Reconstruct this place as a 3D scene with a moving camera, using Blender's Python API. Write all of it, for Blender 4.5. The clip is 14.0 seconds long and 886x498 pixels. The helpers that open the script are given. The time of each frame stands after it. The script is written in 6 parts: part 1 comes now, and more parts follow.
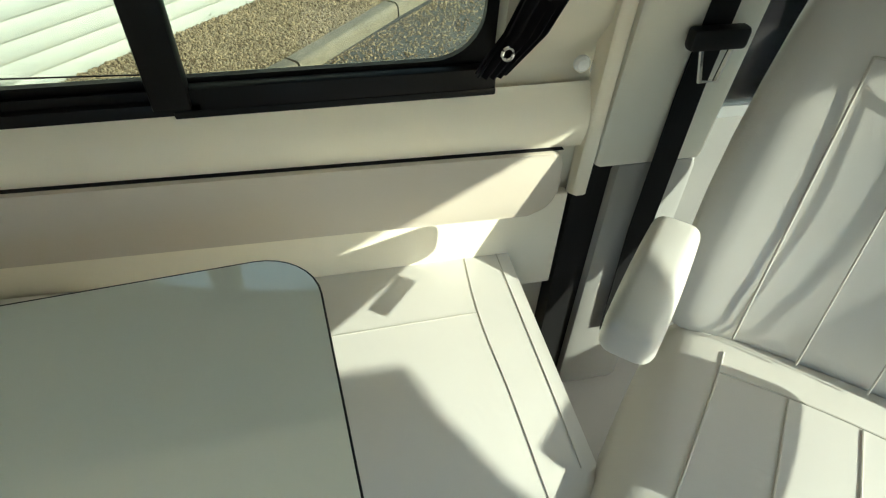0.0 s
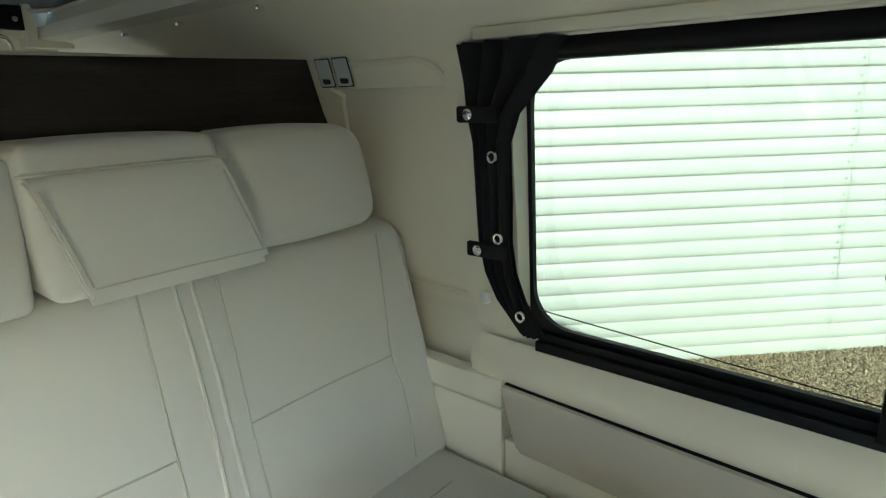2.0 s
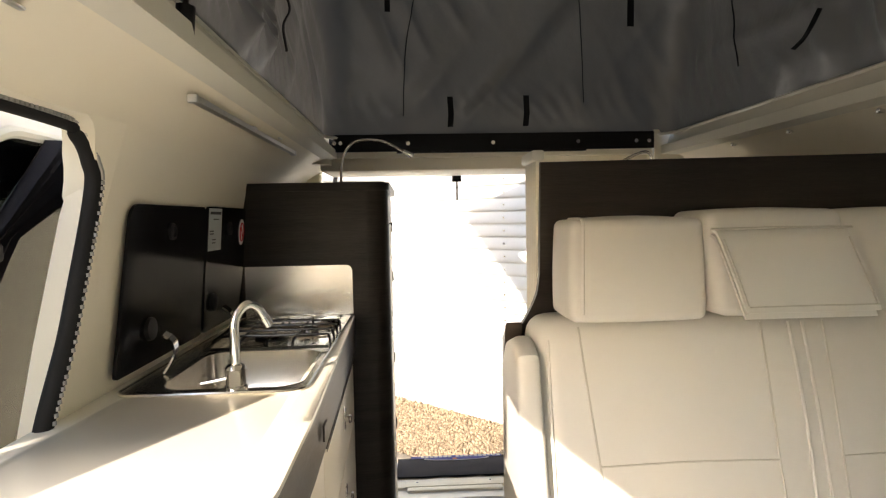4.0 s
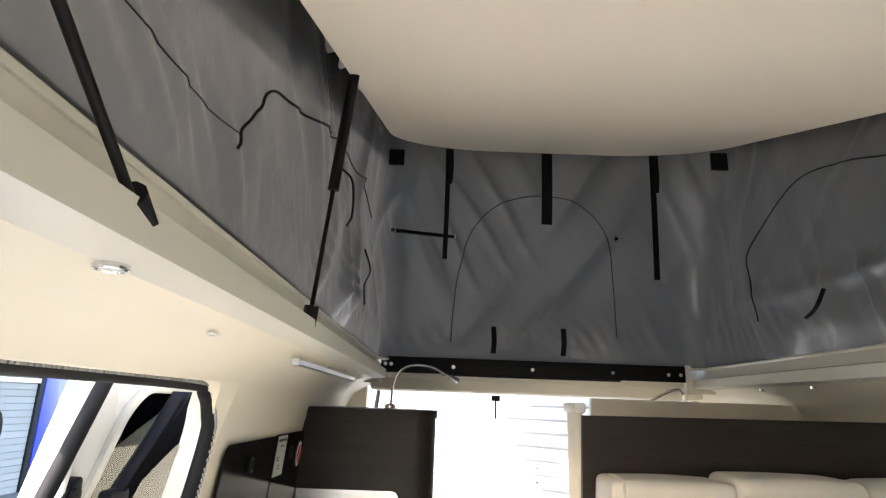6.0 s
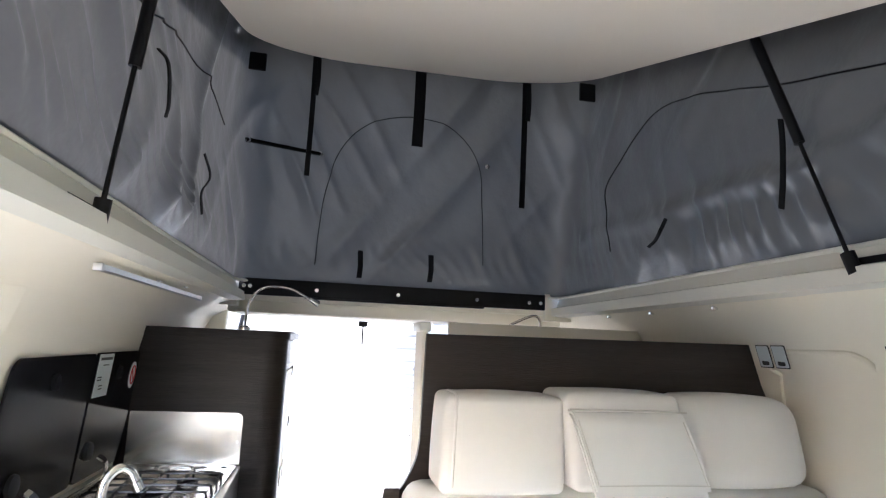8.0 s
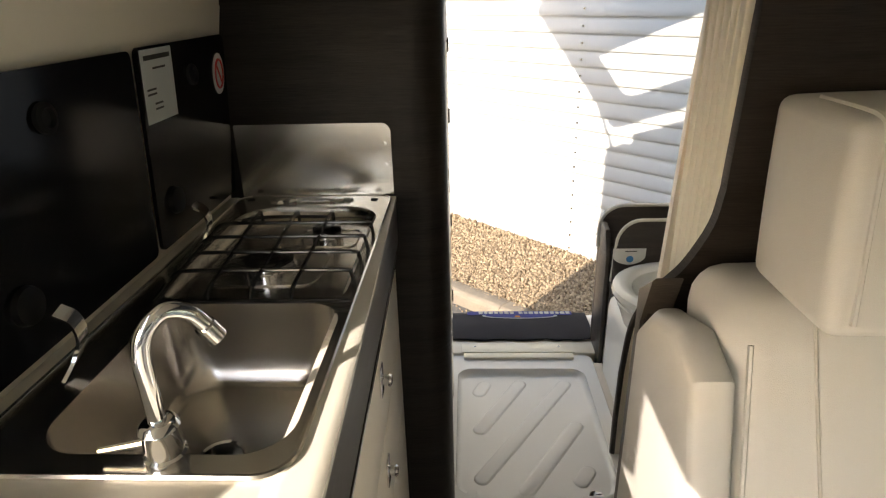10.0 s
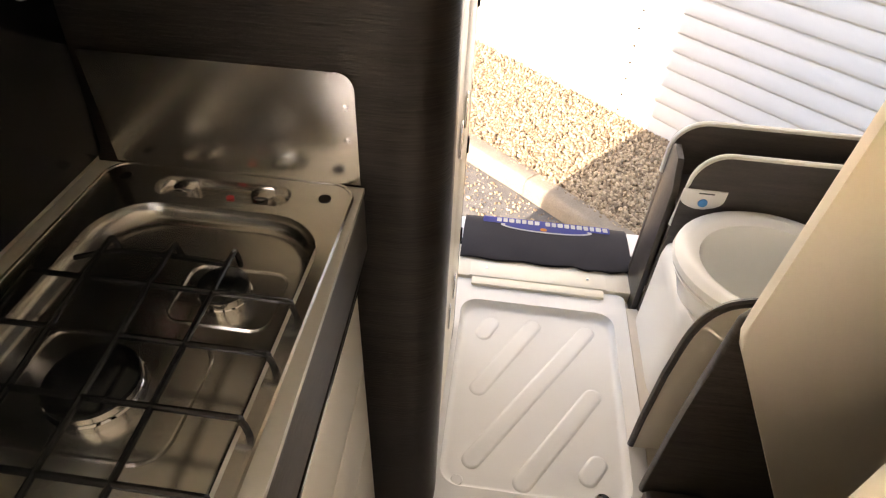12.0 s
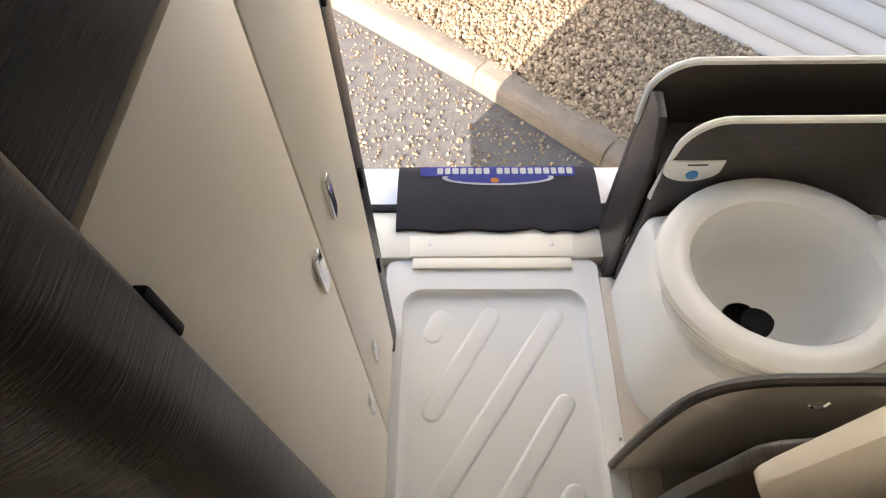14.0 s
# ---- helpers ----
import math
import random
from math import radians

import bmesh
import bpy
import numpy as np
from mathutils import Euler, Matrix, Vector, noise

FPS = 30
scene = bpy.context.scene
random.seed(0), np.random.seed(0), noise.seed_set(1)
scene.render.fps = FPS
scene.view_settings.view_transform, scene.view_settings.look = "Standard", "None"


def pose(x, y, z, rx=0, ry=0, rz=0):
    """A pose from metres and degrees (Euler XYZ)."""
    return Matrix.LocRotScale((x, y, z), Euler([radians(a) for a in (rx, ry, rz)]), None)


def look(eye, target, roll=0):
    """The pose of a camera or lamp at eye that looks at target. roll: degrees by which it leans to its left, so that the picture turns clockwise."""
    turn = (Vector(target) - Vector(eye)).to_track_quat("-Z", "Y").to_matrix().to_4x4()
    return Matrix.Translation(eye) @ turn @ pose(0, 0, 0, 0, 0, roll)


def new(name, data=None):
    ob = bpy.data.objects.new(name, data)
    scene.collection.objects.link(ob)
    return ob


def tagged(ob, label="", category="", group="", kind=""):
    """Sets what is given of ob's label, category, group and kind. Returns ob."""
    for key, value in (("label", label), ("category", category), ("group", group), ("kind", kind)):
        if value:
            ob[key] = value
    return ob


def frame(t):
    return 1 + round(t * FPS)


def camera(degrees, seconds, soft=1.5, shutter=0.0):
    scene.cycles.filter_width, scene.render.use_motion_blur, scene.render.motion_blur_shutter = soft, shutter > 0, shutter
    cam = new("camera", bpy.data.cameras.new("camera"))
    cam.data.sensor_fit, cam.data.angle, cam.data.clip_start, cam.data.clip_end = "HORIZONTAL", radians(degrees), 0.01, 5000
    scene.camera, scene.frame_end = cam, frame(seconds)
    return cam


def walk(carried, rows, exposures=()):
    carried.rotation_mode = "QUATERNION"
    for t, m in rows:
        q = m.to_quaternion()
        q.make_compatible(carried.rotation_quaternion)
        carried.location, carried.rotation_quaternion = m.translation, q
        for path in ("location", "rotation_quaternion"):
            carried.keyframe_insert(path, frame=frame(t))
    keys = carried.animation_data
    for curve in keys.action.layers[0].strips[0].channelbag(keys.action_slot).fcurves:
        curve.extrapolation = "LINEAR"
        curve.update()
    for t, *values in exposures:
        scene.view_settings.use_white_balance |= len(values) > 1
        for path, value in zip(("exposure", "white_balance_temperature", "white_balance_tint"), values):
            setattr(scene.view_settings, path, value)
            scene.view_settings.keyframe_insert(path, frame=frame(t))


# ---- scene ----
cam = camera(73.7, 14.0, soft=1.2)
PATH = [
    (0, (0.086, 0.338, 1.200), (1.500, -0.010, -0.171), 2.5),
    (0.5, (0.076, 0.385, 1.191), (1.537, 0.641, -0.151), 0.1),
    (1, (-0.026, 0.524, 1.232), (1.440, 1.147, 0.023), -0.6),
    (1.5, (-0.053, 0.561, 1.268), (1.497, 1.452, 0.371), -1.2),
    (2, (-0.027, 0.545, 1.235), (1.440, 1.806, 0.728), -1.6),
    (2.5, (-0.128, 0.571, 1.145), (0.937, 2.245, 0.897), -1.5),
    (2.8, (-0.198, 0.503, 1.133), (0.530, 2.354, 0.919), -1.9),
    (3, (-0.257, 0.466, 1.140), (0.316, 2.372, 0.935), -1.8),
    (3.2, (-0.297, 0.425, 1.148), (0.132, 2.367, 0.937), -2.0),
    (5.3, (-0.451, 0.154, 1.269), (-0.499, 2.132, 1.564), 0.6),
    (5.5, (-0.455, 0.132, 1.285), (-0.500, 2.097, 1.654), 1.1),
    (6, (-0.467, 0.086, 1.317), (-0.467, 2.020, 1.828), 2.1),
    (6.5, (-0.438, 0.073, 1.326), (-0.358, 1.983, 1.911), 2.7),
    (7, (-0.395, 0.065, 1.326), (-0.192, 1.966, 1.913), 3.1),
    (7.5, (-0.350, 0.075, 1.318), (-0.042, 1.983, 1.832), 2.6),
    (8, (-0.337, 0.158, 1.280), (0.016, 2.100, 1.598), 2.5),
    (8.5, (-0.345, 0.355, 1.171), (-0.154, 2.345, 1.149), 1.2),
    (9, (-0.374, 0.621, 1.096), (-0.412, 2.586, 0.722), -1.1),
    (9.2, (-0.392, 0.698, 1.136), (-0.458, 2.637, 0.651), -1.5),
    (11.3, (-0.447, 1.269, 1.329), (-0.564, 2.933, 0.224), -0.8),
    (11.5, (-0.452, 1.348, 1.330), (-0.565, 2.972, 0.168), 0.2),
    (12, (-0.418, 1.525, 1.346), (-0.553, 3.000, 0.002), 2.9),
    (12.5, (-0.370, 1.643, 1.379), (-0.506, 3.019, -0.065), 1.7),
    (13, (-0.350, 1.871, 1.385), (-0.338, 3.086, -0.203), 1.9),
    (13.3, (-0.350, 1.952, 1.380), (-0.252, 3.099, -0.256), 3.1),
    (13.5, (-0.343, 1.988, 1.366), (-0.227, 3.098, -0.293), 3.6),
    (14, (-0.338, 2.098, 1.346), (-0.367, 3.156, -0.351), -1.6),
]
EXPOSURES = [(0.0, 2.2, 6600, -3), (1.0, 2.17, 6080, -4), (2.0, 2.2, 5980, -5), (2.5, 2.2, 5930, -5), (3.2, 2.45, 6650, 8), (5.3, 2.8, 8000, 17), (6.0, 3.4, 6500, 15), (7.5, 3.58, 5950, 18), (8.5, 3.15, 5650, 14), (9.2, 1.9, 6350, 10), (11.3, 3.22, 7900, 22), (12.5, 3.35, 7800, 21), (14.0, 3.13, 7150, 19)]
walk(cam, [(t, look(eye, target, roll)) for t, eye, target, roll in PATH], EXPOSURES)

# ---- light ----
SUN_WAY = Vector((0.617, 0.787, -0.46)).normalized()
world = bpy.data.worlds.new("sky")
scene.world = world
world.use_nodes = True
wn = world.node_tree
sky = wn.nodes.new("ShaderNodeTexSky")
sky.sky_type = "NISHITA"
sky.sun_disc = False
sky.sun_elevation = radians(24.7)
sky.sun_rotation = math.atan2(-SUN_WAY.x, -SUN_WAY.y)
wn.links.new(sky.outputs[0], wn.nodes["Background"].inputs[0])
wn.nodes["Background"].inputs[1].default_value = 0.15
sun_data = bpy.data.lights.new("sun", "SUN")
sun_data.energy, sun_data.angle, sun_data.color = 2.0, radians(0.5), (1.0, 0.95, 0.87)
sun = new("sun", sun_data)
sun.matrix_world = look((0, 0, 0), SUN_WAY)


# ---- materials ----
def material(name, colour, rough=0.5, metal=0.0, second=None, scale=8.0, mix=0.5, grain=0.0, grain_scale=400.0,
             stretch=(1, 1, 1), coat=0.0, gloss_wear=0.1, contrast=0.25, spread=0.0):
    """A surface with a slow stain, a fine grain and a relief."""
    m = bpy.data.materials.new(name)
    m.use_nodes = True
    nt = m.node_tree
    b = nt.nodes["Principled BSDF"]
    tc = nt.nodes.new("ShaderNodeTexCoord")
    mp = nt.nodes.new("ShaderNodeMapping")
    mp.inputs["Scale"].default_value = stretch
    nt.links.new(tc.outputs["Object"], mp.inputs["Vector"])
    slow = nt.nodes.new("ShaderNodeTexNoise")
    slow.inputs["Scale"].default_value, slow.inputs["Detail"].default_value = scale, 5
    fine = nt.nodes.new("ShaderNodeTexNoise")
    fine.inputs["Scale"].default_value, fine.inputs["Detail"].default_value = grain_scale, 3
    for n in (slow, fine):
        nt.links.new(mp.outputs[0], n.inputs["Vector"])
    c2 = second or tuple(c * (1 - contrast) for c in colour)
    ramp = nt.nodes.new("ShaderNodeMix")
    ramp.data_type = "RGBA"
    ramp.inputs[6].default_value, ramp.inputs[7].default_value = (*colour, 1), (*c2, 1)
    rng = nt.nodes.new("ShaderNodeMapRange")
    rng.inputs[1].default_value, rng.inputs[2].default_value = 0.35, 0.7
    rng.inputs[3].default_value, rng.inputs[4].default_value = 0.0, mix
    add = nt.nodes.new("ShaderNodeMath")
    add.operation = "MULTIPLY_ADD"
    add.inputs[1].default_value = 0.5
    nt.links.new(fine.outputs[0], add.inputs[0])
    half = nt.nodes.new("ShaderNodeMath")
    half.operation = "MULTIPLY"
    half.inputs[1].default_value = 0.5
    nt.links.new(slow.outputs[0], half.inputs[0])
    nt.links.new(half.outputs[0], add.inputs[2])
    nt.links.new(add.outputs[0], rng.inputs[0])
    nt.links.new(rng.outputs[0], ramp.inputs[0])
    col = ramp.outputs[2]
    if spread:
        info = nt.nodes.new("ShaderNodeObjectInfo")
        hsv = nt.nodes.new("ShaderNodeHueSaturation")
        v = nt.nodes.new("ShaderNodeMapRange")
        v.inputs[3].default_value, v.inputs[4].default_value = 1 - spread, 1 + spread
        nt.links.new(info.outputs["Random"], v.inputs[0])
        nt.links.new(v.outputs[0], hsv.inputs["Value"])
        nt.links.new(col, hsv.inputs["Color"])
        col = hsv.outputs[0]
    nt.links.new(col, b.inputs["Base Color"])
    rr = nt.nodes.new("ShaderNodeMapRange")
    rr.inputs[3].default_value, rr.inputs[4].default_value = max(rough - gloss_wear, 0.02), min(rough + gloss_wear, 1)
    nt.links.new(slow.outputs[0], rr.inputs[0])
    nt.links.new(rr.outputs[0], b.inputs["Roughness"])
    b.inputs["Metallic"].default_value = metal
    b.inputs["Coat Weight"].default_value = coat
    b.inputs["Coat Roughness"].default_value = 0.05
    if grain:
        bump = nt.nodes.new("ShaderNodeBump")
        bump.inputs["Strength"].default_value, bump.inputs["Distance"].default_value = 1.0, grain
        nt.links.new(fine.outputs[0], bump.inputs["Height"])
        nt.links.new(bump.outputs[0], b.inputs["Normal"])
    return m


def pucker(m, scale, depth):
    """Soft unevenness under the grain of a stuffed cover."""
    nt = m.node_tree
    b = nt.nodes["Principled BSDF"]
    tc = nt.nodes.new("ShaderNodeTexCoord")
    n = nt.nodes.new("ShaderNodeTexNoise")
    n.inputs["Scale"].default_value, n.inputs["Detail"].default_value, n.inputs["Distortion"].default_value = scale, 3, 0.6
    nt.links.new(tc.outputs["Object"], n.inputs["Vector"])
    bump = nt.nodes.new("ShaderNodeBump")
    bump.inputs["Distance"].default_value = depth
    nt.links.new(n.outputs[0], bump.inputs["Height"])
    old = b.inputs["Normal"].links[0].from_node
    nt.links.new(bump.outputs[0], old.inputs["Normal"])
    return m


LEATHER = material("cream_leatherette", (0.68, 0.665, 0.63), 0.44, scale=5, mix=0.3, grain=0.00025, grain_scale=900, contrast=0.12)
pucker(LEATHER, 9, 0.0022)
SEAM = material("seam_thread", (0.56, 0.54, 0.49), 0.7, grain=0.0002, grain_scale=700)
TRIM = material("cream_wall_trim", (0.90, 0.84, 0.70), 0.45, scale=3, mix=0.3, grain=0.00012, grain_scale=700, contrast=0.1)
PAD = material("beige_padded_panel", (0.60, 0.54, 0.46), 0.55, scale=4, mix=0.3, grain=0.0002, grain_scale=800, contrast=0.12)
WOOD = material("dark_wenge_laminate", (0.026, 0.021, 0.018), 0.34, second=(0.085, 0.071, 0.061), scale=5, mix=0.8, grain=0.0006, grain_scale=70, stretch=(1, 1, 14))
WOODH = material("dark_wenge_laminate_level", (0.011, 0.0085, 0.0075), 0.36, second=(0.038, 0.031, 0.027), scale=5, mix=0.9, grain=0.0007, grain_scale=45, stretch=(0.6, 0.6, 12))
WOODE = material("grey_oak_edge", (0.026, 0.022, 0.019), 0.4, second=(0.12, 0.105, 0.092), scale=6, mix=0.9, grain=0.0004, grain_scale=50, stretch=(1, 0.9, 14))
DOORC = material("cream_laminate_door", (0.84, 0.775, 0.645), 0.38, scale=4, mix=0.25, grain=0.00006, grain_scale=500, contrast=0.1)
TABLE = material("pale_table_laminate", (0.87, 0.88, 0.78), 0.04, coat=1.0, scale=4, mix=0.2, contrast=0.06, gloss_wear=0.04)
WORKTOP = material("cream_worktop", (0.80, 0.77, 0.68), 0.25, scale=4, mix=0.3, contrast=0.06, gloss_wear=0.08)
STEEL = material("brushed_stainless_steel", (0.72, 0.69, 0.64), 0.22, 1.0, scale=3, mix=0.5, grain=0.00002, grain_scale=260, stretch=(8, 8, 0.6), contrast=0.12, gloss_wear=0.03)
ALU = material("satin_aluminium", (0.80, 0.80, 0.78), 0.3, 1.0, scale=3, mix=0.3, contrast=0.08)
CHROME = material("polished_chrome", (0.80, 0.80, 0.80), 0.08, 1.0, contrast=0.08, gloss_wear=0.05)
BLACKGLASS = material("black_glass", (0.006, 0.006, 0.008), 0.14, contrast=0.2, gloss_wear=0.04)
BLACK = material("black_plastic", (0.007, 0.007, 0.008), 0.45, grain=0.0001, contrast=0.3)
ENAMEL = material("black_enamel", (0.012, 0.012, 0.013), 0.22, contrast=0.3)
RUBBER = material("black_rubber", (0.011, 0.011, 0.012), 0.7, grain=0.0002)
STRAP = material("black_webbing", (0.007, 0.007, 0.008), 0.85, grain=0.0004, grain_scale=900)
CANVAS = material("grey_tent_canvas", (0.043, 0.042, 0.040), 0.33, scale=3, mix=0.5, grain=0.004, grain_scale=14, contrast=0.22)
CURTAIN = material("charcoal_curtain", (0.016, 0.0145, 0.018), 0.75, grain=0.0004, grain_scale=600)
LINER = material("beige_roof_liner", (0.88, 0.81, 0.70), 0.8, scale=3, mix=0.25, grain=0.0003, grain_scale=900, contrast=0.1)
LIP = material("pale_grey_plastic", (0.74, 0.72, 0.63), 0.4, scale=4, mix=0.3, contrast=0.1)
WHITE = material("white_plastic", (0.82, 0.82, 0.80), 0.22, scale=5, mix=0.25, contrast=0.06)
CERAMIC = material("white_glossy_plastic", (0.84, 0.84, 0.80), 0.12, scale=5, mix=0.2, contrast=0.05)
PAINT = material("white_vehicle_paint", (0.80, 0.80, 0.80), 0.25, coat=0.5, contrast=0.05)
GREY = material("grey_moulded_plastic", (0.33, 0.33, 0.32), 0.55, grain=0.0002, contrast=0.15)
VINYL = material("greige_vinyl_floor", (0.50, 0.46, 0.41), 0.5, scale=6, mix=0.5, grain=0.0002)
MATFELT = material("black_door_mat", (0.022, 0.02, 0.026), 0.95, grain=0.001, grain_scale=500, contrast=0.4)
GRAVEL = material("tan_gravel", (0.36, 0.27, 0.17), 0.85, second=(0.24, 0.175, 0.115), scale=60, mix=0.9, grain=0.004, grain_scale=90)
TARMAC = material("grey_tarmac", (0.075, 0.073, 0.07), 0.9, second=(0.17, 0.16, 0.145), scale=20, mix=0.8, grain=0.003, grain_scale=220)
CONCRETE = material("weathered_concrete", (0.24, 0.205, 0.16), 0.85, second=(0.13, 0.112, 0.09), scale=9, mix=0.8, grain=0.0015, grain_scale=120)
CLADDING = material("white_corrugated_steel", (0.45, 0.46, 0.455), 0.45, second=(0.39, 0.40, 0.385), scale=2, mix=0.5, contrast=0.1, spread=0.03)
GREENTURF = material("green_artificial_turf", (0.02, 0.22, 0.08), 0.9, scale=8, mix=0.6, grain=0.003, grain_scale=300)
INKBLUE = material("blue_print", (0.03, 0.05, 0.35), 0.5)
INKWHITE = material("white_print", (0.75, 0.75, 0.75), 0.5)
INKRED = material("red_print", (0.55, 0.03, 0.03), 0.5)
INKORANGE = material("orange_print", (0.8, 0.3, 0.03), 0.5)
INKBLACK = material("black_print", (0.02, 0.02, 0.02), 0.5)
PAPER = material("pale_label", (0.62, 0.66, 0.66), 0.5, contrast=0.05)
LAMPGLASS = material("frosted_diffuser", (0.85, 0.85, 0.82), 0.3, contrast=0.05)
WOODH.node_tree.nodes["Principled BSDF"].inputs["Specular IOR Level"].default_value = 0.26
for m in (BLACKGLASS, BLACK, RUBBER, STRAP, CURTAIN):
    m.node_tree.nodes["Principled BSDF"].inputs["Specular IOR Level"].default_value = 0.22
CANVAS.node_tree.nodes["Principled BSDF"].inputs["Specular IOR Level"].default_value = 0.75
TABLE.node_tree.nodes["Principled BSDF"].inputs["Coat IOR"].default_value = 2.5
TABLE.node_tree.nodes["Principled BSDF"].inputs["Coat Roughness"].default_value = 0.01
PEBBLE = material("mixed_pebbles", (0.60, 0.46, 0.29), 0.75, second=(0.30, 0.21, 0.13), scale=40, mix=0.9, grain=0.001, grain_scale=200)


def island_tint(m, dark, light):
    """Each loose stone takes a shade of its own."""
    nt = m.node_tree
    geo = nt.nodes.new("ShaderNodeNewGeometry")
    ramp = nt.nodes.new("ShaderNodeValToRGB")
    ramp.color_ramp.elements[0].color, ramp.color_ramp.elements[1].color = (*dark, 1), (*light, 1)
    mid = ramp.color_ramp.elements.new(0.5)
    mid.color = (*[(a * 0.55 + b * 0.45) for a, b in zip(dark, light)], 1)
    nt.links.new(geo.outputs["Random Per Island"], ramp.inputs[0])
    nt.links.new(ramp.outputs[0], nt.nodes["Principled BSDF"].inputs["Base Color"])


island_tint(PEBBLE, (0.13, 0.088, 0.052), (0.42, 0.325, 0.21))


def translucent(m, share, tint):
    """Thin cloth: part of the light that falls on one side comes out on the other."""
    nt = m.node_tree
    out = nt.nodes["Material Output"]
    old = nt.nodes["Principled BSDF"]
    tr = nt.nodes.new("ShaderNodeBsdfTranslucent")
    tr.inputs[0].default_value = (*tint, 1)
    mx = nt.nodes.new("ShaderNodeMixShader")
    mx.inputs[0].default_value = share
    nt.links.new(old.outputs[0], mx.inputs[1])
    nt.links.new(tr.outputs[0], mx.inputs[2])
    nt.links.new(mx.outputs[0], out.inputs[0])


translucent(CANVAS, 0.048, (0.29, 0.28, 0.26))


def glass_material(name, tint, rough=0.0):
    m = bpy.data.materials.new(name)
    m.use_nodes = True
    nt = m.node_tree
    nt.nodes.remove(nt.nodes["Principled BSDF"])
    clear = nt.nodes.new("ShaderNodeBsdfTransparent")
    clear.inputs[0].default_value = (*tint, 1)
    gloss = nt.nodes.new("ShaderNodeBsdfGlossy")
    gloss.inputs["Roughness"].default_value = 0.03
    fres = nt.nodes.new("ShaderNodeFresnel")
    fres.inputs[0].default_value = 1.45
    mixer = nt.nodes.new("ShaderNodeMixShader")
    nt.links.new(fres.outputs[0], mixer.inputs[0])
    nt.links.new(clear.outputs[0], mixer.inputs[1])
    nt.links.new(gloss.outputs[0], mixer.inputs[2])
    nt.links.new(mixer.outputs[0], nt.nodes["Material Output"].inputs[0])
    return m


GLASS = glass_material("window_glass", (0.655, 0.695, 0.635))
GLASSCAB = glass_material("cab_glass", (0.91, 0.93, 0.91))
GLASSCLEAR = glass_material("clear_glass", (0.93, 0.96, 0.95))


# ---- mesh helpers ----
def part(name, bm, mat, parent=None, label="", smooth=True):
    me = bpy.data.meshes.new(name)
    bmesh.ops.recalc_face_normals(bm, faces=bm.faces)
    bm.to_mesh(me)
    bm.free()
    me.materials.append(mat)
    if smooth:
        me.shade_smooth()
        me.set_sharp_from_angle(angle=radians(38))
    ob = new(name, me)
    ob.parent = parent
    if label:
        ob["label"] = label
    return ob


def thing(name, label, category, at=(0, 0, 0), group="", kind=""):
    ob = new(name)
    ob.empty_display_size = 0.05
    ob.location = at
    return tagged(ob, label, category, group, kind)


def box(lo, hi, r=0.0, seg=2, bm=None):
    bm = bm or bmesh.new()
    lo, hi = [min(a, b) for a, b in zip(lo, hi)], [max(a, b) for a, b in zip(lo, hi)]
    m = Matrix.LocRotScale([(a + b) / 2 for a, b in zip(lo, hi)], None, [b - a for a, b in zip(lo, hi)])
    geom = bmesh.ops.create_cube(bm, size=1, matrix=m)
    if r:
        edges = list({e for v in geom["verts"] for e in v.link_edges})
        bmesh.ops.bevel(bm, geom=edges, offset=r, segments=seg, profile=0.5, affect="EDGES", clamp_overlap=True)
    return bm


def prism(points, axis, a, b, r=0.0, seg=2, bm=None):
    """A flat outline pushed from a to b along an axis (0, 1 or 2); points are in the other two axes, in order."""
    bm = bm or bmesh.new()
    def full(p, d):
        q = list(p)
        q.insert(axis, d)
        return q
    n = len(points)
    va = [bm.verts.new(full(p, a)) for p in points]
    vb = [bm.verts.new(full(p, b)) for p in points]
    fa, fb = bm.faces.new(va), bm.faces.new(vb[::-1])
    for i in range(n):
        bm.faces.new((va[i], vb[i], vb[(i + 1) % n], va[(i + 1) % n]))
    if r:
        edges = [e for e in {*fa.edges, *fb.edges}]
        bmesh.ops.bevel(bm, geom=edges, offset=r, segments=seg, profile=0.5, affect="EDGES", clamp_overlap=True)
    return bm


def rounded(x0, y0, x1, y1, r, n=6):
    """The outline of a rectangle with round corners; r is one radius or four, from the corner (x0, y0) counter-clockwise."""
    rs = r if isinstance(r, (list, tuple)) else (r,) * 4
    pts = []
    for (cx, cy, sx, sy, a0), q in zip(((x0, y0, 1, 1, 180), (x1, y0, -1, 1, 270), (x1, y1, -1, -1, 0), (x0, y1, 1, -1, 90)), rs):
        if q <= 0:
            pts.append((cx, cy))
            continue
        for k in range(n + 1):
            a = radians(a0 + 90 * k / n)
            pts.append((cx + sx * q + q * math.cos(a), cy + sy * q + q * math.sin(a)))
    return pts


def spline(points, n=6):
    """A smooth line through the points."""
    p = [Vector(q) for q in points]
    p = [2 * p[0] - p[1], *p, 2 * p[-1] - p[-2]]
    out = []
    for i in range(1, len(p) - 2):
        for k in range(n):
            t = k / n
            a, b, c, d = p[i - 1], p[i], p[i + 1], p[i + 2]
            out.append(0.5 * (2 * b + (c - a) * t + (2 * a - 5 * b + 4 * c - d) * t * t + (3 * b - a - 3 * c + d) * t ** 3))
    return out + [p[-2]]


